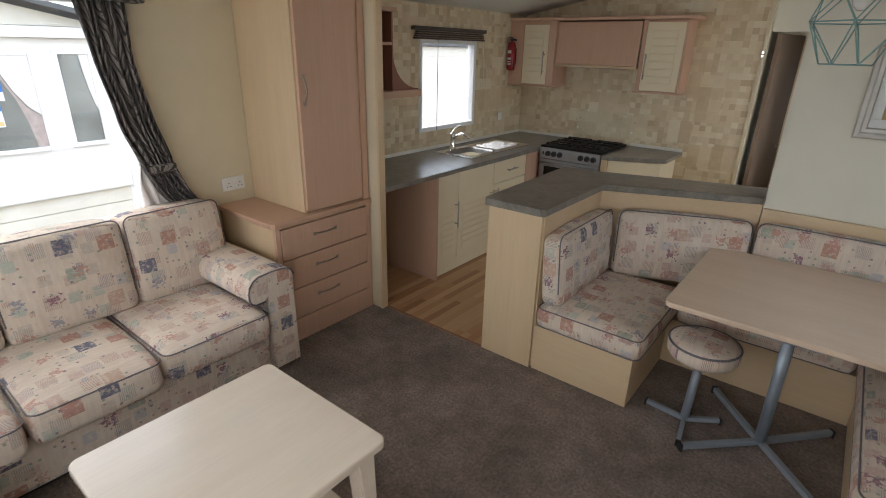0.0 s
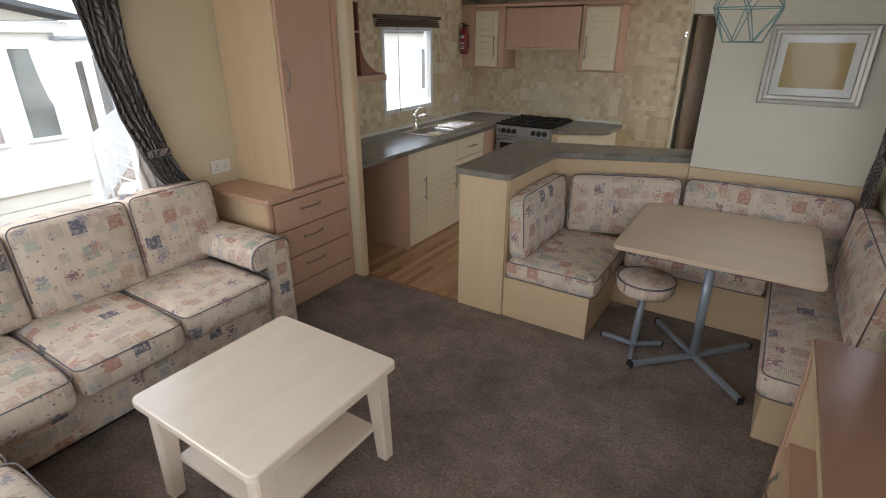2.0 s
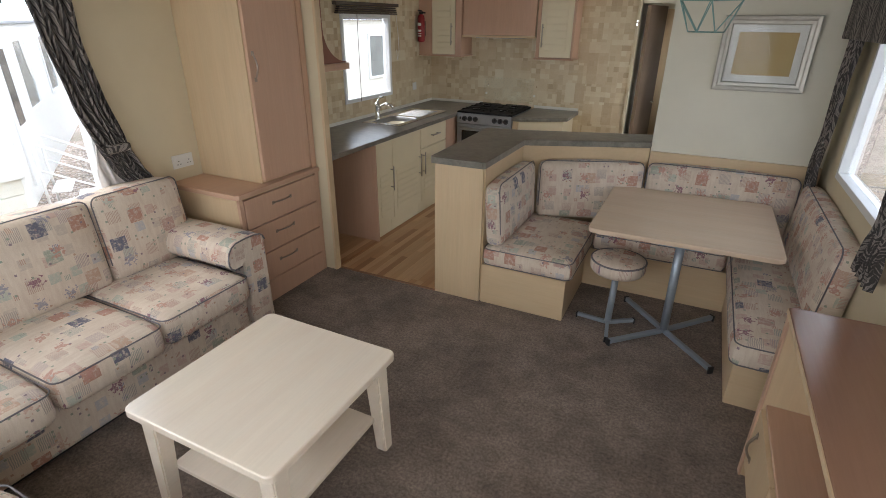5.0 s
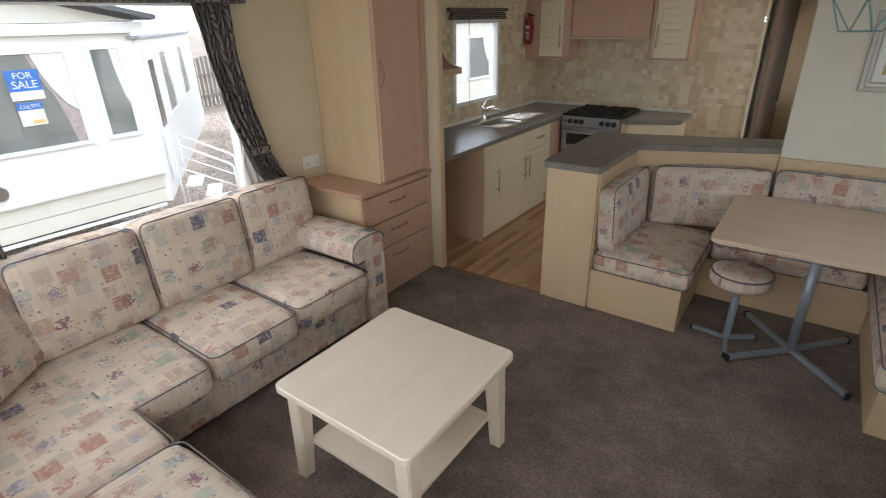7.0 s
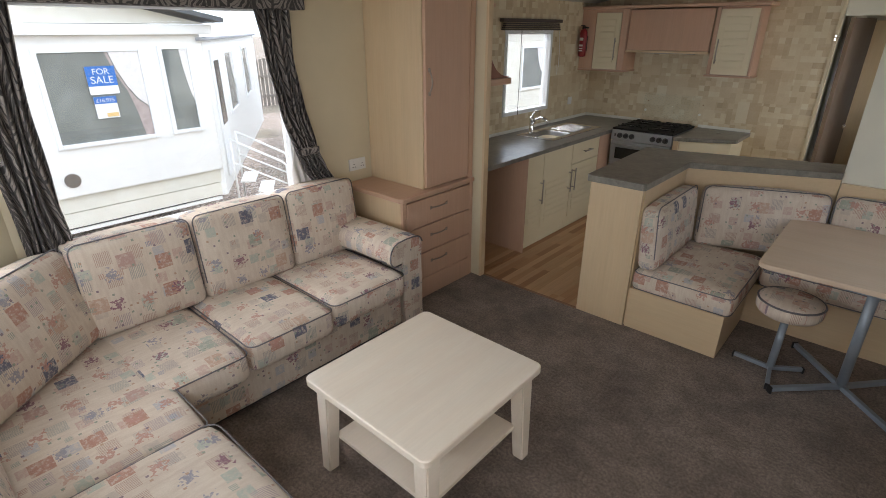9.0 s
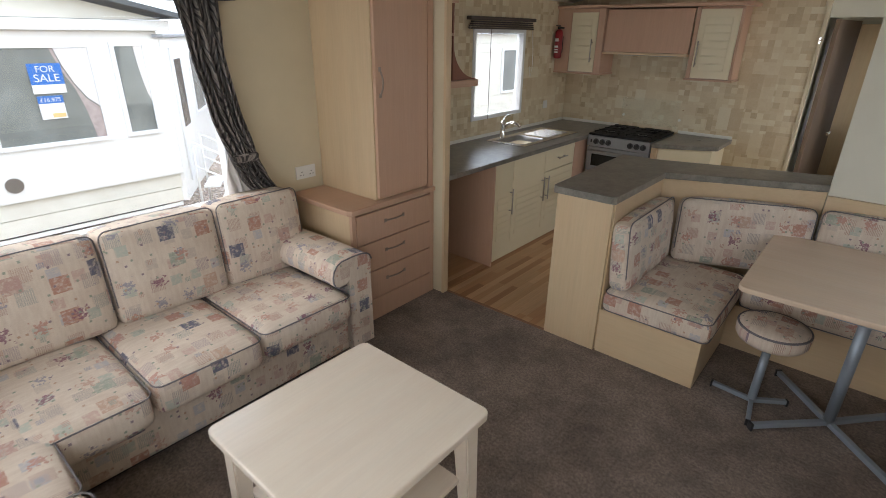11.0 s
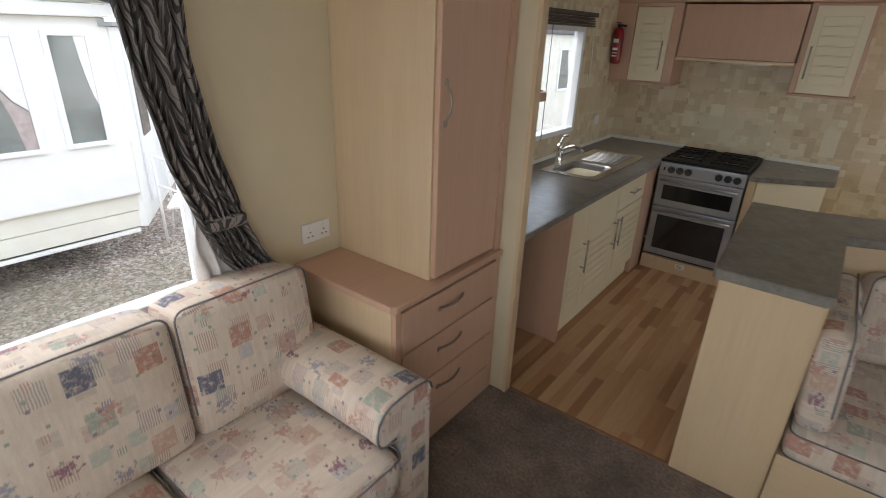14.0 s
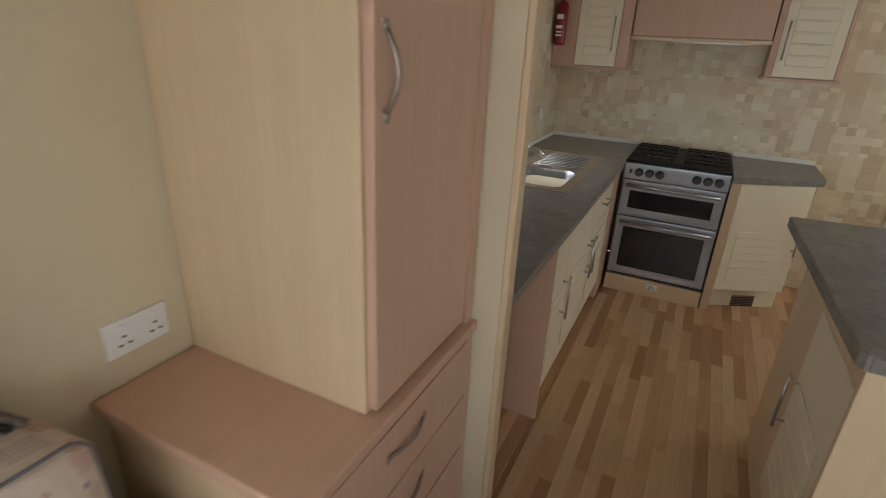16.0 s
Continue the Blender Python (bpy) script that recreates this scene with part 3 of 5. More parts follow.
structure("wall_passage_head", box(0.793, 1.318, 6.60, 6.64, 1.975, 2.62), "wall_pale", "wall over the passage door", "wall")


def slope(x0, z0, x1, z1):
    bm = bmesh.new()
    pts = [(x0, z0), (x1, z1), (x1, z1 + 0.05), (x0, z0 + 0.05)]
    a = [bm.verts.new((x, -0.3, z)) for x, z in pts]
    b = [bm.verts.new((x, 8.7, z)) for x, z in pts]
    bm.faces.new(a), bm.faces.new(b[::-1])
    for i in range(4):
        bm.faces.new((a[i], b[i], b[(i + 1) % 4], a[(i + 1) % 4]))
    return bm


ridge = 0.385
structure("ceiling", join(slope(LEFT - 0.12, WALLZ - 0.02, ridge, 2.50), slope(ridge, 2.50, RIGHT + 0.12, WALLZ - 0.02)), "ceiling_white", "sloping white panelled ceiling", "ceiling")

window("window_1", L0, L1, 1.20, 2.58, 0.84, 1.99, "large white-framed living room window", sill=False, f=0.035)
window("window_2", K0, K1, 0.93, 1.77, 1.07, 1.86, "small white-framed kitchen window", sill=False, f=0.038)
window("window_3", B0, B1, 0.15, 1.06, 0.88, 1.99, "white-framed bay window")
window("window_4", F0, F1, 0.15, 2.30, 0.88, 1.99, "wide white-framed front window", mullions=(1.2,))
window("window_5", C0, C1, 0.15, 1.06, 0.88, 1.99, "white-framed bay window")
window("window_6", R0, R1, 2.25, 3.50, 0.97, 1.99, "white-framed window beside the dinette", sill=False, f=0.04)

# unseen window, added only as a light source for the kitchen side
window("window_lobby_added", (RIGHT, 4.85), (RIGHT, BACK), 0.3, 1.45, 0.9, 1.95, "unseen white-framed lobby window, added to let light in")


# ---- passage door ----
door = thing("door_1", (0.81, 6.6, 0), "dark brown wooden door folded open against the passage wall", "door", kind="structure")
part("leaf", moved(box(0, 0.62, -0.035, 0, 0.01, 1.96, 0.004), Matrix.Translation((0.842, 6.58, 0)) @ Matrix.Rotation(radians(80), 4, "Z")), "brown_door", door)
part("door_handle", join(cylinder((0.94, 7.08, 0.98), (1.0, 7.08, 0.98), 0.009, n=10), cylinder((0.995, 7.08, 0.98), (0.985, 6.97, 0.98), 0.008, n=10)), "chrome", door, "chrome lever handle")
far_door = thing("door_2", (1.05, 8.59, 0), "pale wooden door at the end of the passage", "door", kind="structure")
part("leaf", box(0.84, 1.28, 8.55, 8.59, 0.005, 1.96, 0.004), "beech_light", far_door)
part("door_handle", join(cylinder((1.22, 8.55, 1.0), (1.22, 8.50, 1.0), 0.009, n=10), cylinder((1.22, 8.50, 1.0), (1.12, 8.50, 1.0), 0.008, n=10)), "chrome", far_door, "chrome lever handle")
hook = thing("wall_hook", (0.80, 6.46, 1.80), "small chrome hook on the edge of the passage opening", "hook")
part("plate", box(0.770, 0.786, 6.480, 6.4875, 1.77, 1.82, 0.002), "chrome", hook)
part("hook", tube([(0.778, 6.480, 1.80), (0.780, 6.462, 1.795), (0.790, 6.448, 1.795), (0.803, 6.446, 1.803), (0.808, 6.448, 1.818)], 0.005, n=8), "chrome", hook)


# ---- curtains ----
def curtain(name, plane, sign, rows, label, pleats=7, lining=None, tie=None):
    """A gathered curtain hung along y at x = plane; rows of (z, y0, y1) from top to bottom."""
    base = thing(name, (plane, (rows[-1][1] + rows[-1][2]) / 2, rows[-1][0]), label, "curtain")
    base["group"] = "patterned curtains"

    def sheet(rows, nu, depth, pl, off):
        bm, nv = bmesh.new(), 40
        uv, grid = bm.loops.layers.uv.verify(), []
        for j in range(nv + 1):
            f = j / nv * (len(rows) - 1)
            i = min(int(f), len(rows) - 2)
            k = f - i
            k2 = k * k * (3 - 2 * k) * 0.3 + k * 0.7
            z, a, b = (rows[i][q] + (rows[i + 1][q] - rows[i][q]) * (k if q == 0 else k2) for q in range(3))
            line = []
            for u in range(nu + 1):
                s = u / nu
                wob = math.sin(s * pl * 2 * math.pi + 0.8 * math.sin(j * 0.13)) * depth + 0.006 * noise.noise(Vector((s * 5, z * 5, off)))
                line.append(bm.verts.new((plane + sign * (0.03 + off + wob), a + (b - a) * s + 0.008 * math.sin(j * 0.21 + s * 9), z)))
            grid.append(line)
        for j in range(nv):
            for u in range(nu):
                f = bm.faces.new((grid[j][u], grid[j][u + 1], grid[j + 1][u + 1], grid[j + 1][u]))
                f.smooth = True
                for lp, (uu, jj) in zip(f.loops, ((u, j), (u + 1, j), (u + 1, j + 1), (u, j + 1))):
                    lp[uv].uv = (uu / nu * 0.75, -jj / nv * 1.15)
        return bm

    cloth = part("cloth", sheet(rows, 84, 0.017, pleats, 0.012), "curtain_cloth", base)
    solid = cloth.modifiers.new("thickness", "SOLIDIFY")
    solid.thickness = 0.003
    if tie:
        z0, z1, y0, y1 = tie
        part("tie_band", box(plane + sign * 0.042 - 0.026, plane + sign * 0.042 + 0.026, y0, y1, z0, z1, 0.020, 3), "curtain_cloth", base, "patterned tie band")
    if lining:
        back = part("lining", sheet(lining, 40, 0.012, 4, -0.012), "net_curtain", base, "pale curtain lining")
        back.modifiers.new("thickness", "SOLIDIFY").thickness = 0.002
    return base


curtain("curtain", LEFT + 0.03, 1, [(1.98, 2.19, 2.42), (1.7, 2.22, 2.42), (1.4, 2.28, 2.46), (1.15, 2.36, 2.52), (1.0, 2.41, 2.58), (0.86, 2.50, 2.68)], "charcoal curtain with pale leaf pattern, swept aside by a tie", 6,
        tie=(1.10, 1.150, 2.372, 2.532), lining=[(1.30, 2.36, 2.46), (1.05, 2.34, 2.48), (0.84, 2.33, 2.64)])
curtain("curtain", LEFT + 0.03, 1, [(1.98, 0.86, 1.09), (1.5, 0.87, 1.06), (1.1, 0.88, 1.05), (0.72, 0.87, 1.10)], "charcoal curtain with pale leaf pattern hanging in the bay corner", 6)
curtain("curtain", RIGHT - 0.03, -1, [(1.80, 4.40, 4.68), (1.5, 4.46, 4.69), (1.15, 4.52, 4.70), (0.95, 4.54, 4.72), (0.80, 4.50, 4.74)], "charcoal curtain with pale leaf pattern, drawn aside by the dinette", 6)
curtain("curtain", RIGHT - 0.03, -1, [(1.80, 2.96, 3.26), (1.3, 2.97, 3.20), (1.05, 2.98, 3.19), (0.95, 2.99, 3.22), (0.84, 3.00, 3.28)], "charcoal curtain with pale leaf pattern, swept aside low", 6)


def pelmet(x0, x1, y0, y1, z0, z1, label):
    base = thing("pelmet", ((x0 + x1) / 2, (y0 + y1) / 2, z0), label, "pelmet")
    part("valance", box(x0, x1, y0, y1, z0, z1, 0.012, 3), "curtain_cloth", base)


pelmet(LEFT + 0.003, LEFT + 0.125, 0.86, 2.50, 1.965, 2.105, "charcoal leaf-patterned pelmet over the window")
pelmet(RIGHT - 0.115, RIGHT - 0.003, 3.0, 4.76, 1.72, 1.94, "charcoal leaf-patterned pelmet over the dinette window")


# ---- upholstery ----
def top_seam(sx, sy, z, r, rad=0.0036):
    pts = rounded(-sx / 2, sx / 2, -sy / 2, sy / 2, r, 5)[:12]
    return tube([(sx / 2, -sy * 0.3, z), *((x, y, z) for x, y in pts), (-sx / 2, -sy * 0.3, z)], rad)


def pad(parent, name, size, r, m, puff=0.02, seam=True, both=False, seed=1):
    """One upholstered cushion with its piping; size is (along, across, thick)."""
    bm = cushion_mesh(*size, r, puff, 9, seed)
    unwrap(bm, (seed * 0.731 % 3, seed * 0.417 % 3))
    ob = part(name, moved(bm, m), "upholstery", parent)
    if seam:
        ring = top_seam if name == "back_cushion" else seam_loop
        loops = [ring(size[0] - 0.35 * r, size[1] - 0.35 * r, size[2] / 2 - 0.32 * r + 0.001, r * 0.9)]
        if both:
            loops.append(seam_loop(size[0] - 0.35 * r, size[1] - 0.35 * r, -size[2] / 2 + 0.32 * r, r * 0.9))
        part("piping", moved(join(*loops), m), "piping_grey", ob, "grey piping")
    return ob


def laid(x0, x1, y0, y1, z0, z1):
    """Size and pose of a flat cushion."""
    return (x1 - x0, y1 - y0, z1 - z0), Matrix.Translation(((x0 + x1) / 2, (y0 + y1) / 2, (z0 + z1) / 2))


def leaned(p0, p1, z0, z1, thick, lean):
    """Size and pose of a back cushion that stands on the line p0 to p1, its face to the left of that way."""
    m, length = frame_local(p0, p1)
    h = z1 - z0
    turn = Matrix.Rotation(math.pi, 4, "Z") @ Matrix.Rotation(radians(90 - lean), 4, "X")
    return (length, h, thick), m @ Matrix.Translation((length / 2, 0, z0)) @ turn @ Matrix.Translation((0, h / 2, 0))


sofa = thing("corner_sofa", (-0.9, 1.4, 0), "L-shaped sofa in cream fabric printed with terracotta and blue motifs", "sofa")
part("base", prism([(-1.46, 0.30), (-1.46, 2.565), (-0.74, 2.565), (-0.74, 1.04), (0.72, 1.04), (0.72, 0.30)], 0.05, 0.30, 0.02), "upholstery", sofa)
part("plinth", prism([(-1.44, 0.34), (-1.44, 2.50), (-0.80, 2.50), (-0.80, 0.98), (0.68, 0.98), (0.68, 0.34)], 0.0, 0.05), "black_plastic", sofa, "dark recessed plinth")
pad(sofa, "seat_cushion", *(lambda s: (s[0], 0.05, s[1]))(laid(-1.38, -0.655, 1.985, 2.56, 0.29, 0.455)), 0.02, seed=3)
pad(sofa, "seat_cushion", *(lambda s: (s[0], 0.05, s[1]))(laid(-1.38, -0.63, 1.465, 1.985, 0.29, 0.455)), 0.02, seed=5)
pad(sofa, "seat_cushion", *(lambda s: (s[0], 0.05, s[1]))(laid(-1.38, -0.60, 1.00, 1.465, 0.29, 0.450)), 0.016, seed=8)
pad(sofa, "seat_cushion", *(lambda s: (s[0], 0.05, s[1]))(laid(-1.38, -0.28, 0.40, 1.12, 0.285, 0.446)), 0.014, seed=10)
pad(sofa, "seat_cushion", *(lambda s: (s[0], 0.06, s[1]))(laid(-0.28, 0.72, 0.40, 1.13, 0.29, 0.48)), 0.03, seed=13)
for i, (a, b) in enumerate(((2.665, 2.14), (2.135, 1.565), (1.56, 0.99))):
    s, m = leaned((-1.338, a), (-1.338, b), 0.44, 0.935, 0.23, 7)
    pad(sofa, "back_cushion", s, 0.045, m, 0.034, seed=17 + i * 4)
for i, (p, q) in enumerate((((-1.36, 1.02), (-0.84, 0.44)), ((-0.80, 0.42), (-0.05, 0.42)), ((-0.05, 0.42), (0.70, 0.42)))):
    s, m = leaned(p, q, 0.44, 0.93, 0.20, 14)
    pad(sofa, "back_cushion", s, 0.055, m, 0.035, seed=31 + i * 3)


def arm_mesh(y0, y1, x0, x1, top):
    """A scrolled arm: profile across y, run along x."""
    bm = bmesh.new()
    mid = (y0 + y1) / 2
    lip = y0 + 0.108
    prof = [(lip, 0.05), (lip, top - 0.145), (lip - 0.018, top - 0.158), (y0 + 0.038, top - 0.160), (y0 + 0.014, top - 0.146), (y0 + 0.001, top - 0.118), (y0, top - 0.085),
            (y0 + 0.010, top - 0.050), (y0 + 0.032, top - 0.022), (y0 + 0.065, top - 0.006), (mid, top), (y1 - 0.075, top - 0.002), (y1 - 0.035, top - 0.010), (y1 - 0.012, top - 0.026), (y1, top - 0.055), (y1 - 0.004, top - 0.20), (y1, 0.05)]
    xs = [x0 + (x1 - x0) * k / 12 for k in range(13)]
    rings = [[bm.verts.new((x, mid + (y - mid) * (1 - 0.0), z + 0.012 * math.sin(3 * (x - x0)))) for y, z in prof] for x in xs]
    for a, b in zip(rings, rings[1:]):
        for k in range(len(prof)):
            j = (k + 1) % len(prof)
            bm.faces.new((a[k], a[j], b[j], b[k])).smooth = True
    bm.faces.new(rings[0]), bm.faces.new(rings[-1][::-1])
    bmesh.ops.recalc_face_normals(bm, faces=bm.faces[:])
    rim = [e for e in bm.edges if all(abs(v.co.x - x1) < 1e-5 for v in e.verts)]
    bmesh.ops.bevel(bm, geom=rim, offset=0.02, segments=3, affect="EDGES", profile=0.6)
    return bm, [(x1 - 0.004, y, z + 0.012 * math.sin(3 * (x1 - x0))) for y, z in prof]


bm, rim = arm_mesh(2.455, 2.735, -1.44, -0.695, 0.65)
arm = part("armrest", bm, "upholstery", sofa)
part("piping", tube([Vector(p) for p in rim[2:-2]], 0.0045), "piping_grey", arm, "grey piping")

# ---- coffee table ----
ct = thing("coffee_table", (0.175, 1.85, 0), "square pale beech coffee table with a lower shelf", "table")
part("tabletop", prism(rounded(-0.185, 0.53, 1.47, 2.225, 0.035), 0.477, 0.512, 0.010, 3), "beech_coffee", ct)
part("apron", join(box(-0.12, 0.465, 1.545, 1.565, 0.40, 0.477), box(-0.12, 0.465, 2.13, 2.15, 0.40, 0.477), box(-0.12, -0.10, 1.566, 2.129, 0.40, 0.477), box(0.445, 0.465, 1.566, 2.129, 0.40, 0.477)), "beech_coffee", ct)
part("shelf", box(-0.115, 0.46, 1.56, 2.135, 0.170, 0.192, 0.004), "beech_coffee", ct)


def table_leg(cx, cy, sx, sy):
    bm = bmesh.new()
    low = [(-0.028, -0.028), (0.028, -0.028), (0.028, 0.028), (-0.028, 0.028)]
    a = [bm.verts.new((cx + sx * 0.028 + x, cy + sy * 0.028 + y, 0)) for x, y in low]
    b = [bm.verts.new((cx + x * 1.35, cy + y * 1.35, 0.477)) for x, y in low]
    bm.faces.new(a[::-1]), bm.faces.new(b)
    for i in range(4):
        bm.faces.new((a[i], a[(i + 1) % 4], b[(i + 1) % 4], b[i]))
    bmesh.ops.bevel(bm, geom=bm.edges[:], offset=0.006, segments=2, affect="EDGES")
    return bm


for cx, cy, sx, sy in ((-0.118, 1.545, -1, -1), (0.463, 1.545, 1, -1), (0.463, 2.15, 1, 1), (-0.118, 2.15, -1, 1)):
    part("leg", table_leg(cx, cy, sx * 0.6, sy * 0.6), "beech_coffee", ct)

# ---- drawer unit and tall cupboard ----
dr = thing("chest_of_drawers", (-1.23, 3.17, 0), "three-drawer beech-effect chest beside the sofa", "chest of drawers")
part("body", box(LEFT + 0.002, -0.962, 2.80, 3.553, 0.0, 0.788, 0.003), "beech_light", dr)
part("top", prism([(LEFT + 0.002, 2.775), (-0.945, 2.775), (-0.925, 2.795), (-0.925, 3.553), (LEFT + 0.002, 3.553)], 0.789, 0.822, 0.008, 3), "beech_pink_flat", dr, "pinkish beech top with rounded edge")
for y0, y1, z1 in ((2.80, 2.83, 0.787), (3.515, 3.553, 0.787), (2.831, 3.514, 0.155)):
    part("frame_strip", box(-0.961, -0.938, y0, y1, 0.0, z1, 0.002), "beech_pink", dr)
for z0, z1 in ((0.163, 0.362), (0.370, 0.568), (0.576, 0.770)):
    d = part("drawer_front", box(-0.960, -0.934, 2.836, 3.510, z0, z1, 0.004), "beech_pink", dr)
    bow_handle((-0.934, 3.075, (z0 + z1) / 2 + 0.018), (-0.934, 3.24, (z0 + z1) / 2 + 0.018), (0.019, 0, 0.002), d)
tall = thing("tall_cupboard", (-1.23, 3.3, 0.823), "tall beech-effect cupboard standing on the drawer chest", "cupboard")
part("body", box(LEFT + 0.002, -0.975, 3.042, 3.553, 0.823, 2.24, 0.006), "beech_light", tall, "pale beech carcass")
td = part("door", box(-0.974, -0.950, 3.050, 3.500, 0.838, 2.19, 0.006), "beech_pink", tall, "pinkish beech door")
part("stile", box(-0.974, -0.946, 3.505, 3.553, 0.823, 2.22, 0.003), "beech_pink", tall)
bow_handle((-0.950, 3.085, 1.470), (-0.950, 3.085, 1.620), (0.028, 0, 0), td)
so = thing("wall_socket", (LEFT, 2.90, 0.91), "white double wall socket on cream wall", "socket")
part("plate", box(LEFT + 0.001, LEFT + 0.011, 2.830, 2.982, 0.900, 0.986, 0.003), "white_plastic", so)
for y in (2.872, 2.948):
    part("pin_holes", join(*[box(LEFT + 0.0112, LEFT + 0.0125, y + a - 0.004, y + a + 0.004, 0.929 + b, 0.934 + b) for a, b in ((0, 0.014), (-0.011, -0.006), (0.011, -0.006))]), "black_plastic", so)
    part("switch", box(LEFT + 0.0112, LEFT + 0.015, y - 0.008, y + 0.004, 0.961, 0.977, 0.001), "white_plastic", so)


# ---- kitchen ----
def louvre_door(parent, m, w, h, handle_s, handle_z, slats=True, top_blank=0.0):
    """A cream cupboard door, x along its width and y outwards, with a ribbed panel."""
    d = part("door", moved(box(0.002, w - 0.002, -0.018, 0.0, 0.002, h - 0.002, 0.003), m), "cream_door", parent)
    if slats:
        a = 0.055
        zs = [a + 0.01 + (h - 2 * a - 0.02 - top_blank) * k / 7 for k in range(8)]
        for z0, z1 in zip(zs, zs[1:]):
            part("slat", moved(box(a, w - a, 0.0005, 0.006, z0 + 0.003, z1 - 0.003, 0.0025, 1), m), "cream_door", d)
    if handle_s is not None:
        p0, p1 = m @ Vector((handle_s, 0.0, handle_z)), m @ Vector((handle_s, 0.0, handle_z + 0.22))
        out = m.to_3x3() @ Vector((0, 0.032, 0))
        bar_handle(p0, p1, out, d)
    return d


def facing_east(x, y, z):
    """Door pose facing +x, its width running to +y."""
    return Matrix.Translation((x, y, z)) @ Matrix(((0, 1, 0, 0), (1, 0, 0, 0), (0, 0, 1, 0), (0, 0, 0, 1)))


def facing_south(x, y, z):
    return Matrix.Translation((x, y, z)) @ Matrix(((1, 0, 0, 0), (0, -1, 0, 0), (0, 0, 1, 0), (0, 0, 0, 1)))


def facing_west(x, y, z):
    return Matrix.Translation((x, y, z)) @ Matrix(((0, -1, 0, 0), (1, 0, 0, 0), (0, 0, 1, 0), (0, 0, 0, 1)))


FX = -0.862
ep = thing("end_panel", (-1.18, 4.19, 0), "pinkish beech end panel beside the empty appliance space", "panel")
part("board", box(LEFT + 0.003, FX + 0.012, 4.178, 4.196, 0.0, 0.862, 0.002), "beech_pink", ep)
for i, (y0, y1, hs) in enumerate(((4.198, 4.470, 0.235), (4.472, 4.985, 0.475), (4.987, 5.54, 0.04))):
    u = thing("base_cabinet", (-1.1, (y0 + y1) / 2, 0), ("narrow " if i == 0 else "") + "cream kitchen base cabinet with ribbed door" + (" and drawer" if i == 2 else ""), "cabinet", "kitchen base cabinets")
    part("body", box(LEFT + 0.003, FX - 0.02, y0, y1, 0.13, 0.86), "cream_door", u)
    part("plinth", box(LEFT + 0.01, FX - 0.035, y0, y1, 0.0, 0.128), "cream_door", u)
    h = 0.73 if i < 2 else 0.53
    louvre_door(u, facing_east(FX, y0, 0.13), y1 - y0, h, hs, 0.28, True, 0.22 if i < 2 else 0)
    if i == 2:
        dd = part("drawer_front", box(FX - 0.018, FX, y0 + 0.002, y1 - 0.002, 0.664, 0.856, 0.003), "cream_door", u)
        bar_handle((FX, y0 + 0.20, 0.765), (FX, y0 + 0.36, 0.765), (0.032, 0, 0), dd)
fp = thing("filler_panel", (-0.9, 5.66, 0), "pinkish beech filler panel beside the cooker", "panel")
part("board", box(LEFT + 0.02, FX, 5.545, 5.80, 0.0, 0.862, 0.002), "beech_pink", fp)


wt = thing("worktop", (-1.17, 5.0, 0.865), "slate-grey laminate worktop with inset sink", "worktop")
for x0, x1, y0, y1 in ((LEFT + 0.004, -1.335, 3.604, 5.80), (-1.035, -0.850, 3.604, 5.80), (-1.335, -1.035, 3.604, 4.86), (-1.335, -1.035, 5.26, 5.80)):
    part("slab", box(x0, x1, y0, y1, 0.865, 0.902), "worktop_slate", wt)
part("front_edge", box(-0.8498, -0.840, 3.604, 5.80, 0.866, 0.9015, 0.004, 3), "worktop_slate", wt)
part("corner_slab", box(LEFT + 0.004, -0.842, 5.801, BACK - 0.004, 0.865, 0.9015), "worktop_slate", wt)
part("upstand", join(box(LEFT + 0.004, LEFT + 0.016, 3.61, BACK - 0.02, 0.903, 0.932, 0.003), box(LEFT + 0.017, -0.84, BACK - 0.016, BACK - 0.004, 0.903, 0.932, 0.003)), "sealant", wt, "white upstand strip")
wt2 = thing("worktop", (0.05, 6.2, 0.865), "small angled slate-grey worktop beside the cooker", "worktop")
part("slab", prism([(-0.213, 5.765), (-0.165, 5.765), (0.285, 6.0), (0.295, 6.03), (0.295, BACK - 0.004), (-0.213, BACK - 0.004)], 0.865, 0.902, 0.005, 2), "worktop_slate", wt2)
part("upstand", box(-0.21, 0.29, BACK - 0.016, BACK - 0.004, 0.903, 0.932, 0.003), "sealant", wt2, "white upstand strip")
part("hole_cover", lathe([(0.02, 0), (0.024, 0.003), (0.018, 0.006)], (0.06, 6.25, 0.902), 18), "steel", wt2, "small round metal cover")

ac = thing("base_cabinet", (0.05, 6.1, 0), "cream kitchen corner cabinet with angled ribbed door", "cabinet", "kitchen base cabinets")
part("body", prism([(-0.155, 5.83), (0.245, 6.03), (0.245, BACK - 0.005), (-0.155, BACK - 0.005)], 0.14, 0.86), "cream_door", ac)
part("plinth", prism([(-0.155, 5.86), (0.23, 6.05), (0.23, BACK - 0.005), (-0.155, BACK - 0.005)], 0.0, 0.138), "cream_door", ac)
m, w = frame_local((-0.158, 5.805), (0.250, 6.005))
m = m @ Matrix.Translation((0, 0, 0.14)) @ Matrix.Diagonal((1, -1, 1, 1))
louvre_door(ac, m, w, 0.72, w - 0.03, 0.27, True, 0.24)
gr = part("vent_grille", moved(box(0.12, 0.27, 0.02, 0.026, -0.10, -0.02, 0.002), m), "brown_trim", ac, "brown plinth vent")
for k in range(6):
    part("louvre", moved(box(0.127, 0.263, 0.0265, 0.030, -0.095 + k * 0.012, -0.089 + k * 0.012), m), "black_plastic", gr)

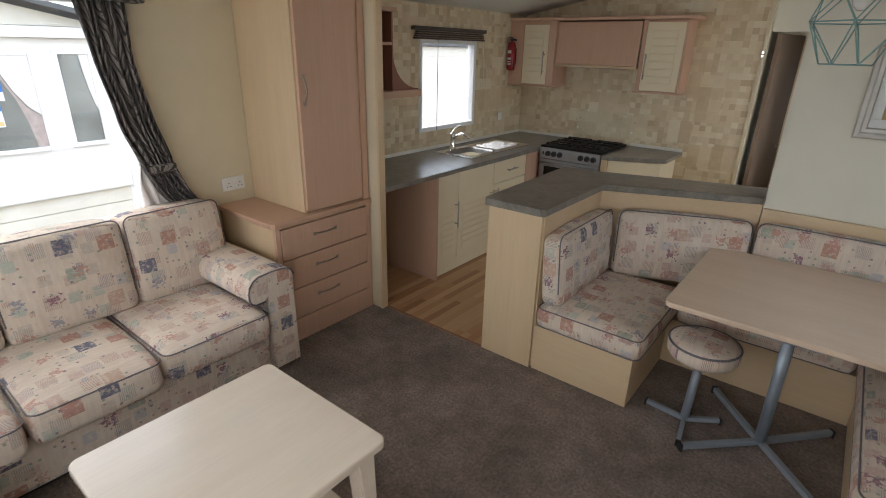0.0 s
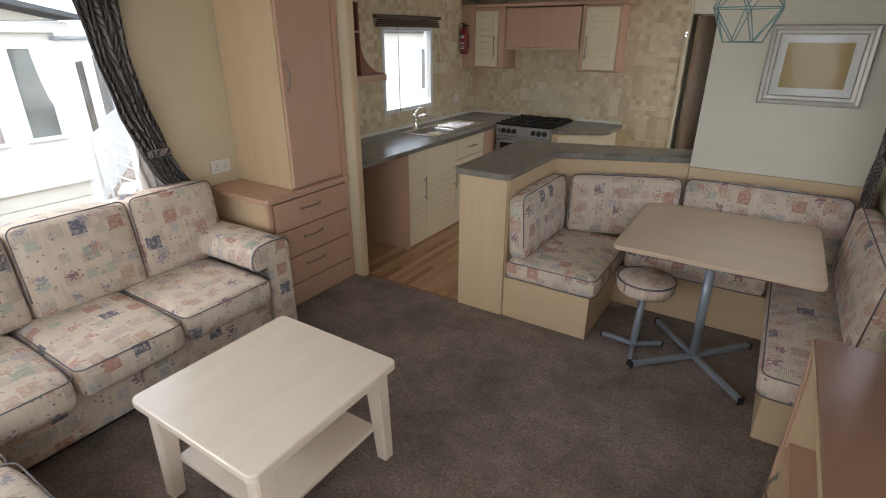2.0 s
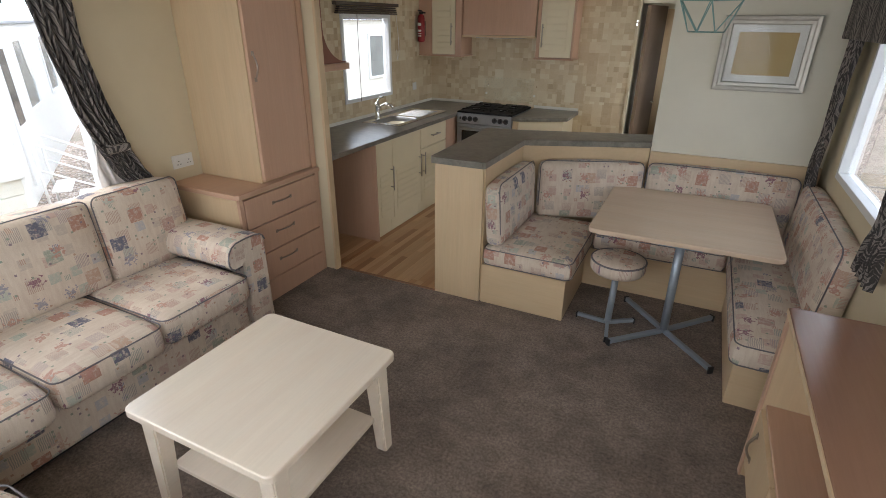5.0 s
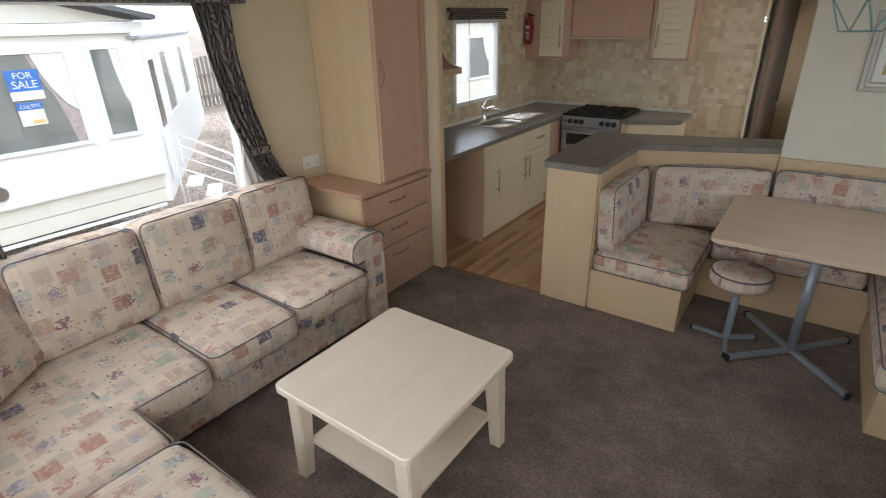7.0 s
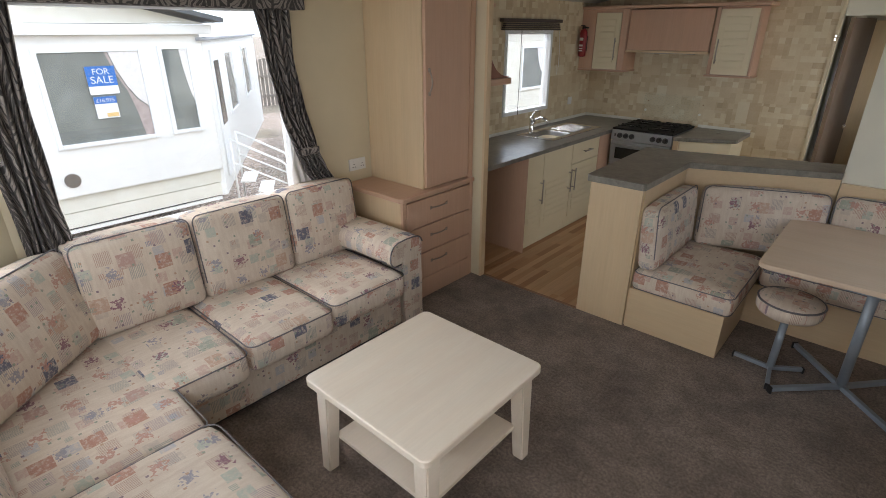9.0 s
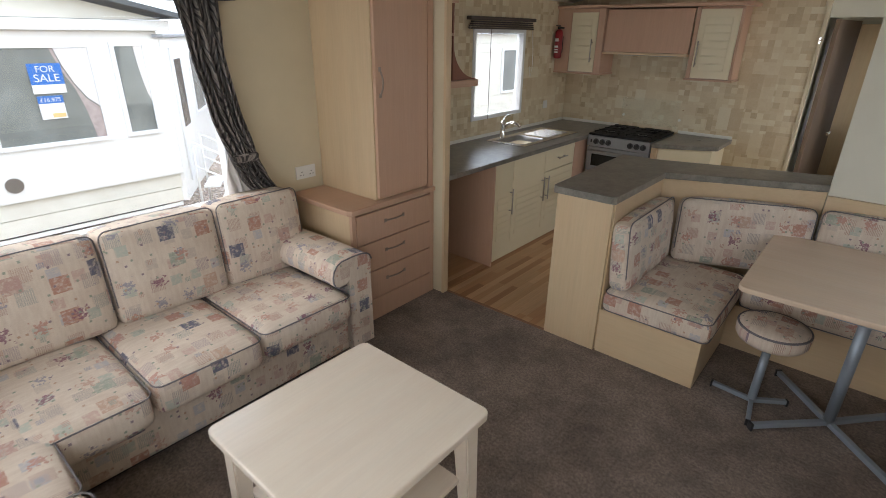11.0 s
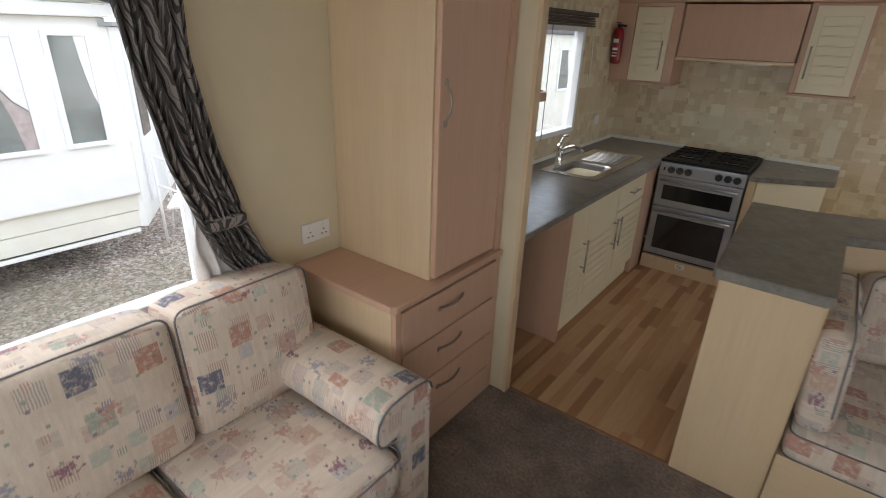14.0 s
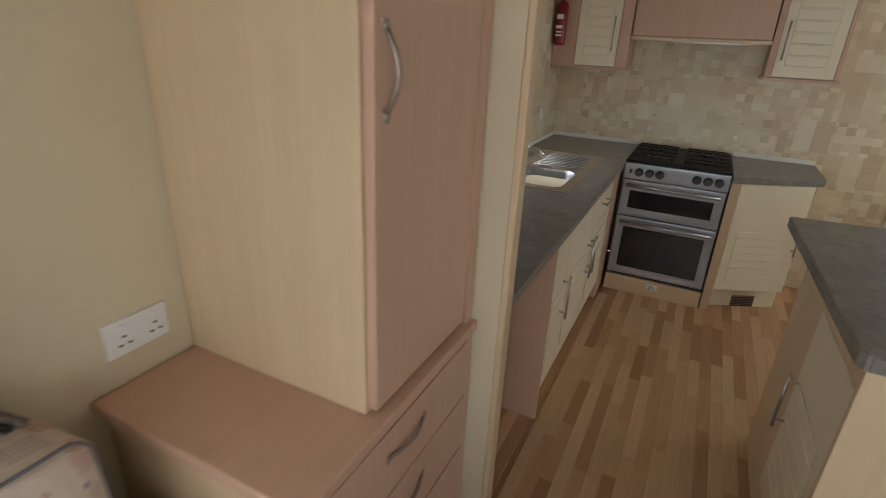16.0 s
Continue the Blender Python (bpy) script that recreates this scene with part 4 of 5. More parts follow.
sk = thing("sink", (-1.18, 5.3, 0.902), "stainless steel inset sink with drainer", "sink")
part("rim", join(box(-1.40, -1.335, 4.80, 5.80, 0.903, 0.908, 0.002), box(-1.035, -0.975, 4.80, 5.80, 0.903, 0.908, 0.002), box(-1.335, -1.035, 4.80, 4.86, 0.903, 0.908, 0.002), box(-1.335, -1.035, 5.26, 5.80, 0.903, 0.907, 0.002)), "sink_rim", sk)


def bowl_mesh(x0, x1, y0, y1, z, depth):
    bm = bmesh.new()
    rings = []
    for f, dz in ((0.0, 0.0), (0.012, -0.02), (0.02, -depth + 0.03), (0.05, -depth)):
        rings.append([bm.verts.new((x, y, z + dz)) for x, y in rounded(x0 + f, x1 - f, y0 + f, y1 - f, 0.06)])
    for a, b in zip(rings, rings[1:]):
        for k in range(len(a)):
            bm.faces.new((a[k], a[(k + 1) % len(a)], b[(k + 1) % len(a)], b[k])).smooth = True
    bm.faces.new(rings[-1])
    return bm


part("bowl", bowl_mesh(-1.336, -1.034, 4.859, 5.261, 0.9075, 0.15), "steel", sk)
for k in range(9):
    part("drainer_rib", box(-1.32, -1.05, 5.34 + k * 0.045, 5.352 + k * 0.045, 0.907, 0.911, 0.002, 1), "steel", sk)
tp = thing("mixer_tap", (-1.37, 5.03, 0.908), "chrome kitchen mixer tap with single lever", "tap")
part("body", lathe([(0.030, 0), (0.028, 0.010), (0.022, 0.020), (0.021, 0.11), (0.025, 0.125), (0.025, 0.145), (0.012, 0.158)], (-1.37, 5.03, 0.908), 22), "chrome", tp)
part("spout", tube([(-1.37, 5.03, 0.985), (-1.33, 5.03, 1.035), (-1.27, 5.03, 1.060), (-1.21, 5.03, 1.050), (-1.185, 5.03, 1.025)], 0.012, n=10), "chrome", tp)
part("lever", join(tube([(-1.37, 5.03, 1.062), (-1.375, 5.06, 1.085), (-1.38, 5.13, 1.105)], 0.008, n=8), box(-1.392, -1.368, 5.10, 5.16, 1.098, 1.112, 0.005)), "chrome", tp)

# cooker
ck = thing("cooker", (-0.52, 6.1, 0), "silver double-oven gas cooker with black hob", "cooker")
CX0, CX1, CY = -0.838, -0.222, 5.80
part("body", box(CX0 + 0.01, CX1 - 0.01, CY, 6.42, 0.10, 0.90), "silver_paint", ck)
part("plinth", box(CX0 + 0.0, CX1, CY - 0.045, CY - 0.025, 0.0, 0.118, 0.003), "beech_light", ck, "pale beech plinth")
lb = part("notice", box(-0.56, -0.49, CY - 0.0465, CY - 0.0455, 0.06, 0.10), "white_plastic", ck, "small white notice")
for k in range(3):
    part("print_line", box(-0.55, -0.50 - 0.01 * k, CY - 0.0475, CY - 0.0467, 0.068 + k * 0.01, 0.071 + k * 0.01), "black_plastic", lb)
part("base_gap", box(CX0 + 0.012, CX1 - 0.012, CY - 0.012, CY - 0.001, 0.119, 0.135), "black_plastic", ck)
for z0, z1 in ((0.137, 0.545), (0.555, 0.795)):
    od = part("oven_door", box(CX0 + 0.004, CX1 - 0.004, CY - 0.038, CY - 0.001, z0, z1, 0.006), "silver_paint", ck)
    part("oven_window", box(CX0 + 0.058, CX1 - 0.058, CY - 0.0415, CY - 0.0385, z0 + 0.055, z1 - 0.068, 0.001), "dark_glass", od, "dark glass")
    part("handle", join(cylinder((CX0 + 0.03, CY - 0.07, z1 - 0.032), (CX1 - 0.03, CY - 0.07, z1 - 0.032), 0.011, n=12), cylinder((CX0 + 0.05, CY - 0.038, z1 - 0.032), (CX0 + 0.05, CY - 0.07, z1 - 0.032), 0.009, n=8), cylinder((CX1 - 0.05, CY - 0.038, z1 - 0.032), (CX1 - 0.05, CY - 0.07, z1 - 0.032), 0.009, n=8)), "steel", od)
pn = part("control_panel", box(CX0, CX1, CY - 0.045, CY - 0.001, 0.802, 0.905, 0.008), "silver_paint", ck)
for x in (-0.745, -0.682, -0.62, -0.405, -0.342, -0.28):
    part("knob", join(cylinder((x, CY - 0.0445, 0.853), (x, CY - 0.052, 0.853), 0.027, n=22), cylinder((x, CY - 0.052, 0.853), (x, CY - 0.074, 0.853), 0.022, 0.019, 22)), "black_plastic", pn, "black control knob")
part("ignition_button", box(-0.803, -0.790, CY - 0.05, CY - 0.0445, 0.840, 0.868, 0.002), "black_plastic", pn)
part("hob", box(CX0, CX1, CY - 0.035, 6.42, 0.906, 0.925, 0.006), "black_enamel", ck, "black enamel hob top")
for x in (-0.69, -0.37):
    for y in (5.95, 6.24):
        bn = part("burner", lathe([(0.05, 0), (0.05, 0.008), (0.034, 0.01), (0.034, 0.018), (0.03, 0.022)], (x, y, 0.925), 22), "black_enamel", ck)
        part("burner_ring", lathe([(0.04, 0.0185), (0.044, 0.0195), (0.04, 0.0205)], (x, y, 0.916), 22), "steel", bn)
    part("pan_support", join(*[box(x - 0.13, x + 0.13, y - 0.004, y + 0.004, 0.9362, 0.943, 0.002, 1) for y in (5.85, 5.95, 6.09, 6.24, 6.35)], *[box(x + d - 0.004, x + d + 0.004, 5.84, 6.36, 0.9305, 0.936) for d in (-0.12, 0.0, 0.12)], *[box(x + d - 0.005, x + d + 0.005, y - 0.005, y + 0.005, 0.9255, 0.9303) for d in (-0.12, 0.12) for y in (5.85, 6.35)]), "black_enamel", ck)
cp = thing("filler_panel", (-0.19, 6.0, 0), "pale beech filler panel beside the cooker", "panel")
part("board", box(-0.213, -0.162, 5.775, 6.45, 0.0, 0.862, 0.003), "beech_light", cp)

spb = thing("splashback", (-0.53, BACK - 0.01, 0.94), "clear glass splashback on the wall behind the cooker", "splashback")
part("pane", box(-0.825, -0.235, BACK - 0.013, BACK - 0.008, 0.945, 1.215, 0.001, 1), "picture_glass", spb).visible_shadow = False

# wall cupboards
UY = 6.19
uc = thing("wall_cupboard", (-1.28, 6.35, 1.44), "beech-effect wall cupboard with cream ribbed door", "cupboard", "kitchen wall cupboards")
part("body", box(LEFT + 0.003, -1.005, UY + 0.02, BACK - 0.003, 1.455, 2.06), "beech_pink", uc)
for b in ((LEFT + 0.003, -1.365, 1.455, 2.06), (-1.075, -1.005, 1.455, 2.06), (-1.364, -1.076, 2.03, 2.06)):
    part("frame_strip", box(b[0], b[1], UY, UY + 0.019, b[2], b[3], 0.002), "beech_pink", uc)
part("bottom_rail", box(LEFT + 0.003, -0.99, UY - 0.012, BACK - 0.003, 1.437, 1.454, 0.004), "beech_pink_flat", uc)
louvre_door(uc, facing_south(-1.362, UY, 1.458), 0.285, 0.57, 0.25, 0.10)
RY = 6.235
ur = thing("wall_cupboard", (0.04, 6.35, 1.44), "beech-effect wall cupboard with cream ribbed door", "cupboard", "kitchen wall cupboards")
part("body", box(-0.165, 0.222, RY + 0.02, BACK - 0.003, 1.455, 2.06), "beech_pink", ur)
for a, b in ((-0.165, -0.13), (0.20, 0.222)):
    part("frame_strip", box(a, b, RY, RY + 0.019, 1.455, 2.06, 0.002), "beech_pink", ur)
part("bottom_rail", box(-0.18, 0.236, RY - 0.012, BACK - 0.003, 1.437, 1.454, 0.004), "beech_pink_flat", ur)
louvre_door(ur, facing_south(-0.13, RY, 1.458), 0.33, 0.585, 0.03, 0.10)
hd = thing("cooker_hood_panel", (-0.6, 6.35, 1.66), "pinkish beech panel over the cooker hood", "hood")
part("panel", moved(box(-0.41, 0.41, -0.008, 0.008, 0.0, 0.385, 0.003), Matrix.Translation((-0.585, UY + 0.03, 1.665)) @ Matrix.Rotation(radians(-2), 4, "X")), "beech_pink", hd)
part("bottom", box(-1.0, -0.17, UY + 0.015, BACK - 0.003, 1.640, 1.662, 0.004), "beech_light_flat", hd)
part("grille", box(-0.85, -0.32, UY + 0.06, BACK - 0.08, 1.633, 1.639), "steel", hd)
cn = thing("cornice", (-0.6, 6.34, 2.06), "beech cornice along the top of the wall cupboards", "cornice")
part("moulding", box(LEFT + 0.003, 0.29, UY - 0.03, BACK - 0.003, 2.062, 2.092, 0.008, 3), "beech_pink_flat", cn)

fe = thing("fire_extinguisher", (-1.472, 6.14, 1.58), "small red fire extinguisher on the cupboard side", "extinguisher")
part("cylinder", lathe([(0.012, 0), (0.036, 0.006), (0.04, 0.02), (0.04, 0.25), (0.032, 0.275), (0.014, 0.29)], (-1.472, 6.14, 1.58), 22), "red_paint", fe)
part("valve", join(box(-1.487, -1.457, 6.125, 6.155, 1.868, 1.895, 0.004), box(-1.477, -1.467, 6.07, 6.15, 1.897, 1.907, 0.003), cylinder((-1.472, 6.13, 1.885), (-1.41, 6.12, 1.88), 0.008, n=10)), "black_plastic", fe)
part("label", join(*[moved(box(-0.022, 0.022, -0.0415, -0.0405, z, z + h), Matrix.Translation((-1.472, 6.14, 1.58))) for z, h in ((0.06, 0.012), (0.085, 0.008), (0.11, 0.02), (0.17, 0.03))]), "white_plastic", fe, "white printed bars")
part("bracket", box(-1.502, -1.442, 6.175, 6.189, 1.64, 1.80, 0.003), "black_plastic", fe)

sh = thing("display_shelf", (-1.36, 3.9, 1.42), "beech open wall shelf with a curved end, dark inside", "shelf")
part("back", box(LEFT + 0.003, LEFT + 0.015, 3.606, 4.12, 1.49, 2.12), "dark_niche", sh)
part("bottom_shelf", prism(rounded(LEFT + 0.016, -1.195, 3.606, 4.40, 0.03), 1.43, 1.482, 0.006), "beech_pink_flat", sh)
part("middle_shelf", box(LEFT + 0.016, -1.22, 3.606, 4.09, 1.80, 1.818, 0.003), "beech_pink_flat", sh)
part("top", box(LEFT + 0.016, -1.20, 3.606, 4.12, 2.02, 2.05, 0.004), "beech_pink_flat", sh)


def curved_side():
    """Side board at the shelf's end whose foot flares out along the wall."""
    pts = [(4.10, 2.02), (4.10, 1.75)] + [(4.10 + 0.28 * (1 - math.cos(math.pi / 2 * k / 8)), 1.75 - 0.26 * math.sin(math.pi / 2 * k / 8)) for k in range(1, 9)] + [(4.38, 1.483), (4.09, 1.483), (4.085, 2.02)]
    bm = bmesh.new()
    a = [bm.verts.new((LEFT + 0.016, y, z)) for y, z in pts]
    b = [bm.verts.new((-1.225, y, z)) for y, z in pts]
    bm.faces.new(a), bm.faces.new(b[::-1])
    for i in range(len(pts)):
        j = (i + 1) % len(pts)
        bm.faces.new((a[i], b[i], b[j], a[j]))
    return bm


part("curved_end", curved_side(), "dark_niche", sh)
bl = thing("roller_blind", (LEFT + 0.04, 5.14, 1.85), "dark brown pleated blind gathered at the top of the kitchen window", "blind")
for k in range(4):
    part("fold", box(LEFT + 0.015, LEFT + 0.055 - 0.003 * (k % 2), 4.64 + 0.01 * k, 5.64 - 0.008 * k, 1.855 + k * 0.017, 1.868 + k * 0.017, 0.005), "blind_dark", bl)
part("headrail", box(LEFT + 0.012, LEFT + 0.06, 4.62, 5.66, 1.925, 1.955, 0.005), "blind_dark", bl)
part("cord", tube([(LEFT + 0.05, 5.62, 1.85), (LEFT + 0.052, 5.65, 1.65), (LEFT + 0.05, 5.66, 1.50), (LEFT + 0.05, 5.63, 1.42), (LEFT + 0.05, 5.61, 1.52)], 0.003), "white_plastic", bl)
part("cord", tube([(LEFT + 0.05, 4.93, 1.86), (LEFT + 0.05, 4.93, 1.08)], 0.0025), "blind_dark", bl)
st = thing("wall_socket", (LEFT, 6.2, 1.1), "white socket on the papered kitchen wall", "socket")
part("plate", box(LEFT + 0.001, LEFT + 0.010, 6.02, 6.10, 1.07, 1.15, 0.003), "white_plastic", st)
for x in (-0.80, -0.22):
    sp = thing("wall_spot", (x, BACK, 1.03), "small pale cover disc on the papered wall", "cover")
    part("disc", cylinder((x, BACK - 0.001, 1.03), (x, BACK - 0.008, 1.03), 0.013, n=18), "sealant", sp)
    part("screw", cylinder((x + 0.02, BACK - 0.001, 1.13), (x + 0.02, BACK - 0.006, 1.13), 0.006, n=10), "brown_trim", sp)

# ---- peninsula ----
pe = thing("peninsula", (0.17, 4.1, 0), "pale beech breakfast-bar unit between kitchen and dinette", "counter")
part("end_panel", box(0.004, 0.348, 3.602, 3.625, 0.0, 0.953, 0.003), "beech_light", pe)
part("body", box(0.024, 0.340, 3.626, 4.40, 0.0, 0.953), "beech_light", pe)
part("bar_wall", prism([(0.341, 4.40), (0.355, 4.39), (1.218, 4.755), (1.218, 4.85), (0.30, 4.52), (0.024, 4.52), (0.024, 4.401), (0.340, 4.401)], 0.0, 0.953), "beech_light_flat", pe)
part("dinette_lining", box(0.341, 0.356, 3.626, 4.388, 0.0, 0.953, 0.002), "beech_light_flat", pe)
louvre_door(pe, facing_west(0.018, 3.66, 0.14), 0.46, 0.72, 0.425, 0.27, True, 0.18)
sl = thing("bar_top", (0.4, 4.4, 0.955), "slate-grey laminate bar top on the peninsula", "worktop")
part("slab", prism([(-0.022, 3.600), (-0.010, 3.582), (0.352, 3.588), (0.366, 3.60), (0.372, 4.365), (1.222, 4.715), (1.222, 5.02), (0.20, 4.70), (-0.055, 4.67)], 0.955, 1.0, 0.008, 3), "worktop_slate", sl)
part("end_strip", box(0.0, 0.345, 3.577, 3.5825, 0.959, 0.996, 0.002), "worktop_slate", sl)

# ---- dinette ----
dn = thing("dinette_bench", (1.3, 4.2, 0), "U-shaped dinette bench with patterned cushions on pale beech boxes", "bench")
part("base", box(0.36, 0.935, 3.612, 4.22, 0.0, 0.29, 0.003), "beech_light_flat", dn)
part("base", prism([(0.40, 4.222), (1.885, 4.222), (1.885, 4.745), (1.22, 4.745), (0.40, 4.40)], 0.0, 0.29), "beech_light_flat", dn)
part("base", box(1.887, RIGHT - 0.003, 3.215, 4.745, 0.0, 0.29, 0.003), "beech_light_flat", dn)
part("ledge", box(1.224, RIGHT - 0.004, 4.748, 4.777, 0.29, 0.925, 0.003), "beech_light_flat", dn)
pad(dn, "seat_cushion", *(lambda s: (s[0], 0.05, s[1]))(laid(0.362, 0.972, 3.585, 4.42, 0.291, 0.432)), 0.015, both=True, seed=41)
pad(dn, "seat_cushion", *(lambda s: (s[0], 0.05, s[1]))(laid(0.975, 1.84, 4.18, 4.66, 0.291, 0.432)), 0.015, both=True, seed=44)
pad(dn, "seat_cushion", *(lambda s: (s[0], 0.05, s[1]))(laid(1.845, 2.26, 3.10, 4.66, 0.291, 0.432)), 0.015, both=True, seed=47)
s, m = leaned((0.435, 4.37), (0.435, 3.615), 0.425, 0.865, 0.13, 4)
pad(dn, "back_cushion", s, 0.055, m, 0.012, seed=51)
for p, q, sd in (((1.215, 4.645), (0.50, 4.345), 53), ((2.20, 4.665), (1.225, 4.665), 57), ((2.215, 3.36), (2.215, 4.60), 60)):
    s, m = leaned(p, q, 0.425, 0.872, 0.13, 5)
    pad(dn, "back_cushion", s, 0.055, m, 0.012, seed=sd)

dt = thing("dining_table", (1.55, 3.8, 0), "beech-effect dining table on a blue-grey metal pedestal", "table")
part("tabletop", prism(rounded(1.03, 2.05, 3.585, 4.57, 0.05), 0.662, 0.690, 0.007, 3), "beech_table", dt)
part("pole", cylinder((1.55, 3.76, 0.03), (1.545, 3.66, 0.655), 0.025, n=20), "grey_metal", dt)
part("mounting_plate", box(1.43, 1.66, 3.60, 3.80, 0.652, 0.661, 0.002), "grey_metal", dt)
for x, y in ((1.262, 3.478), (1.82, 3.455), (1.285, 4.07), (1.82, 4.065)):
    leg = part("foot", moved(box(0, math.hypot(x - 1.55, y - 3.76), -0.013, 0.013, 0.012, 0.040, 0.005), frame_local((1.55, 3.76), (x, y))[0]), "grey_metal", dt)
    part("end_cap", moved(box(math.hypot(x - 1.55, y - 3.76) + 0.0005, math.hypot(x - 1.55, y - 3.76) + 0.012, -0.017, 0.017, 0.0, 0.043, 0.004), frame_local((1.55, 3.76), (x, y))[0]), "black_plastic", leg)

sto = thing("stool", (1.215, 3.78, 0), "round padded stool in patterned fabric on a blue-grey metal foot", "stool")
bm = lathe([(0.10, 0.0), (0.155, 0.004), (0.168, 0.025), (0.170, 0.06), (0.162, 0.085), (0.13, 0.10), (0.06, 0.107), (0.01, 0.108)], (1.215, 3.79, 0.355), 40)
unwrap(bm, (0.2, 0.9))
seat = part("seat", bm, "upholstery", sto)
part("piping", tube([(1.215 + 0.166 * math.cos(a), 3.79 + 0.166 * math.sin(a), 0.437) for a in [2 * math.pi * k / 40 for k in range(40)]], 0.006, True), "piping_grey", seat, "grey piping")
part("pole", cylinder((1.215, 3.70, 0.03), (1.217, 3.77, 0.354), 0.021, n=18), "grey_metal", sto)
for x, y in ((1.02, 3.72), (1.36, 3.80), (1.24, 3.50), (1.20, 3.90)):
    leg = part("foot", moved(box(0, math.hypot(x - 1.215, y - 3.70), -0.011, 0.011, 0.012, 0.036, 0.004), frame_local((1.215, 3.70), (x, y))[0]), "grey_metal", sto)
    part("end_cap", moved(box(math.hypot(x - 1.215, y - 3.70) + 0.0005, math.hypot(x - 1.215, y - 3.70) + 0.01, -0.012, 0.012, 0.0, 0.037, 0.003), frame_local((1.215, 3.70), (x, y))[0]), "black_plastic", leg)

# picture
pf = thing("picture_frame", (1.8, 4.76, 1.38), "wide silver picture frame with white mount and blank tan backing", "picture")
PX0, PX1, PZ0, PZ1 = 1.535, 2.070, 1.388, 1.850


def moulding(x0, x1, z0, z1, w, y0, y1):
    """A mitred frame with a stepped face."""
    bm = bmesh.new()
    prof = [(0.0, y1), (0.0, y0 + 0.006), (0.008, y0), (w * 0.45, y0 + 0.004), (w * 0.6, y0 + 0.010), (w * 0.9, y0 + 0.012), (w, y0 + 0.018), (w, y1)]
    rings = []
    for cx, cz, sx, sz in ((x0, z0, 1, 1), (x1, z0, -1, 1), (x1, z1, -1, -1), (x0, z1, 1, -1)):
        rings.append([bm.verts.new((cx + sx * d, y, cz + sz * d)) for d, y in prof])
    for i in range(4):
        a, b = rings[i], rings[(i + 1) % 4]
        for k in range(len(prof)):
            j = (k + 1) % len(prof)
            bm.faces.new((a[k], a[j], b[j], b[k]))
    return bm


part("frame", moulding(PX0, PX1, PZ0, PZ1, 0.055, 4.742, 4.776), "frame_silver", pf)
part("mount", join(box(PX0 + 0.056, PX1 - 0.056, 4.768, 4.772, PZ0 + 0.056, PZ0 + 0.10), box(PX0 + 0.056, PX1 - 0.056, 4.768, 4.772, PZ1 - 0.10, PZ1 - 0.056), box(PX0 + 0.056, PX0 + 0.10, 4.768, 4.772, PZ0 + 0.1005, PZ1 - 0.1005), box(PX1 - 0.10, PX1 - 0.056, 4.768, 4.772, PZ0 + 0.1005, PZ1 - 0.1005)), "mount_white", pf, "white mount")
part("backing", box(PX0 + 0.08, PX1 - 0.08, 4.7725, 4.775, PZ0 + 0.08, PZ1 - 0.08), "backing_tan", pf, "blank tan backing board")
gp = part("glazing", box(PX0 + 0.0555, PX1 - 0.0555, 4.763, 4.765, PZ0 + 0.0555, PZ1 - 0.0555), "picture_glass", pf, "glass")
gp.visible_shadow = False

# pendant
LX, LY, LZ = 1.45, 3.83, 1.76
pl = thing("pendant_lamp", (LX, LY, LZ), "pendant lamp with teal geometric wire cage shade", "lamp")
rings = [(0.085, 0.0, 6, 0), (0.165, 0.15, 6, 30), (0.12, 0.25, 6, 0), (0.035, 0.36, 6, 30)]
pts = [[Vector((LX + r * math.cos(radians(60 * k + o)), LY + r * math.sin(radians(60 * k + o)), LZ + z)) for k in range(n)] for r, z, n, o in rings]
wires = []
for ring in pts:
    wires += [(ring[k], ring[(k + 1) % 6]) for k in range(6)]
for i, (a, b) in enumerate(zip(pts, pts[1:])):
    for k in range(6):
        q = k if i % 2 == 0 else (k + 1) % 6
        wires += [(a[k], b[k]), (a[k], b[(k - 1) % 6] if i % 2 == 0 else b[(k + 1) % 6])]
for a, b in wires:
    part("wire", cylinder(a, b, 0.0026, n=6), "teal_wire", pl)
part("bulb", lathe([(0.012, 0), (0.03, 0.02), (0.034, 0.045), (0.022, 0.08), (0.014, 0.10)], (LX, LY, LZ + 0.19), 18), "bulb_glass", pl, "unlit clear bulb")
part("holder", lathe([(0.018, 0), (0.02, 0.01), (0.02, 0.06), (0.008, 0.075)], (LX, LY, LZ + 0.295), 16), "white_plastic", pl)
part("cord", cylinder((LX, LY, LZ + 0.37), (LX, LY, 2.262), 0.003, n=8), "white_plastic", pl)

# media unit
tv = thing("media_unit", (2.1, 2.3, 0), "low beech media unit with open shelf and drawer", "cabinet")
TX, TY0, TY1 = 1.955, 1.80, 2.765
part("top", prism([(TX - 0.012, TY0), (RIGHT - 0.004, TY0), (RIGHT - 0.004, TY1 + 0.01), (TX, TY1 + 0.01), (TX - 0.012, TY1)], 0.798, 0.822, 0.006, 3), "beech_media_shaded", tv, "glossy beech top, its shade put into the colour")
part("front_edge", box(TX - 0.0165, TX - 0.0125, TY0, TY1, 0.800, 0.820, 0.0015), "beech_light_flat", tv, "pale edging strip")
part("post", box(TX - 0.010, TX - 0.001, TY1 - 0.040, TY1 + 0.002, 0.0, 0.796, 0.003), "beech_pink", tv)
for y0, y1 in ((TY1 - 0.035, TY1), (TY0 + 0.01, TY0 + 0.045)):
    part("side", box(TX, RIGHT - 0.005, y0, y1, 0.0, 0.797, 0.003), "beech_light", tv)
part("back", box(RIGHT - 0.02, RIGHT - 0.006, TY0 + 0.046, TY1 - 0.036, 0.02, 0.797), "beech_light", tv)
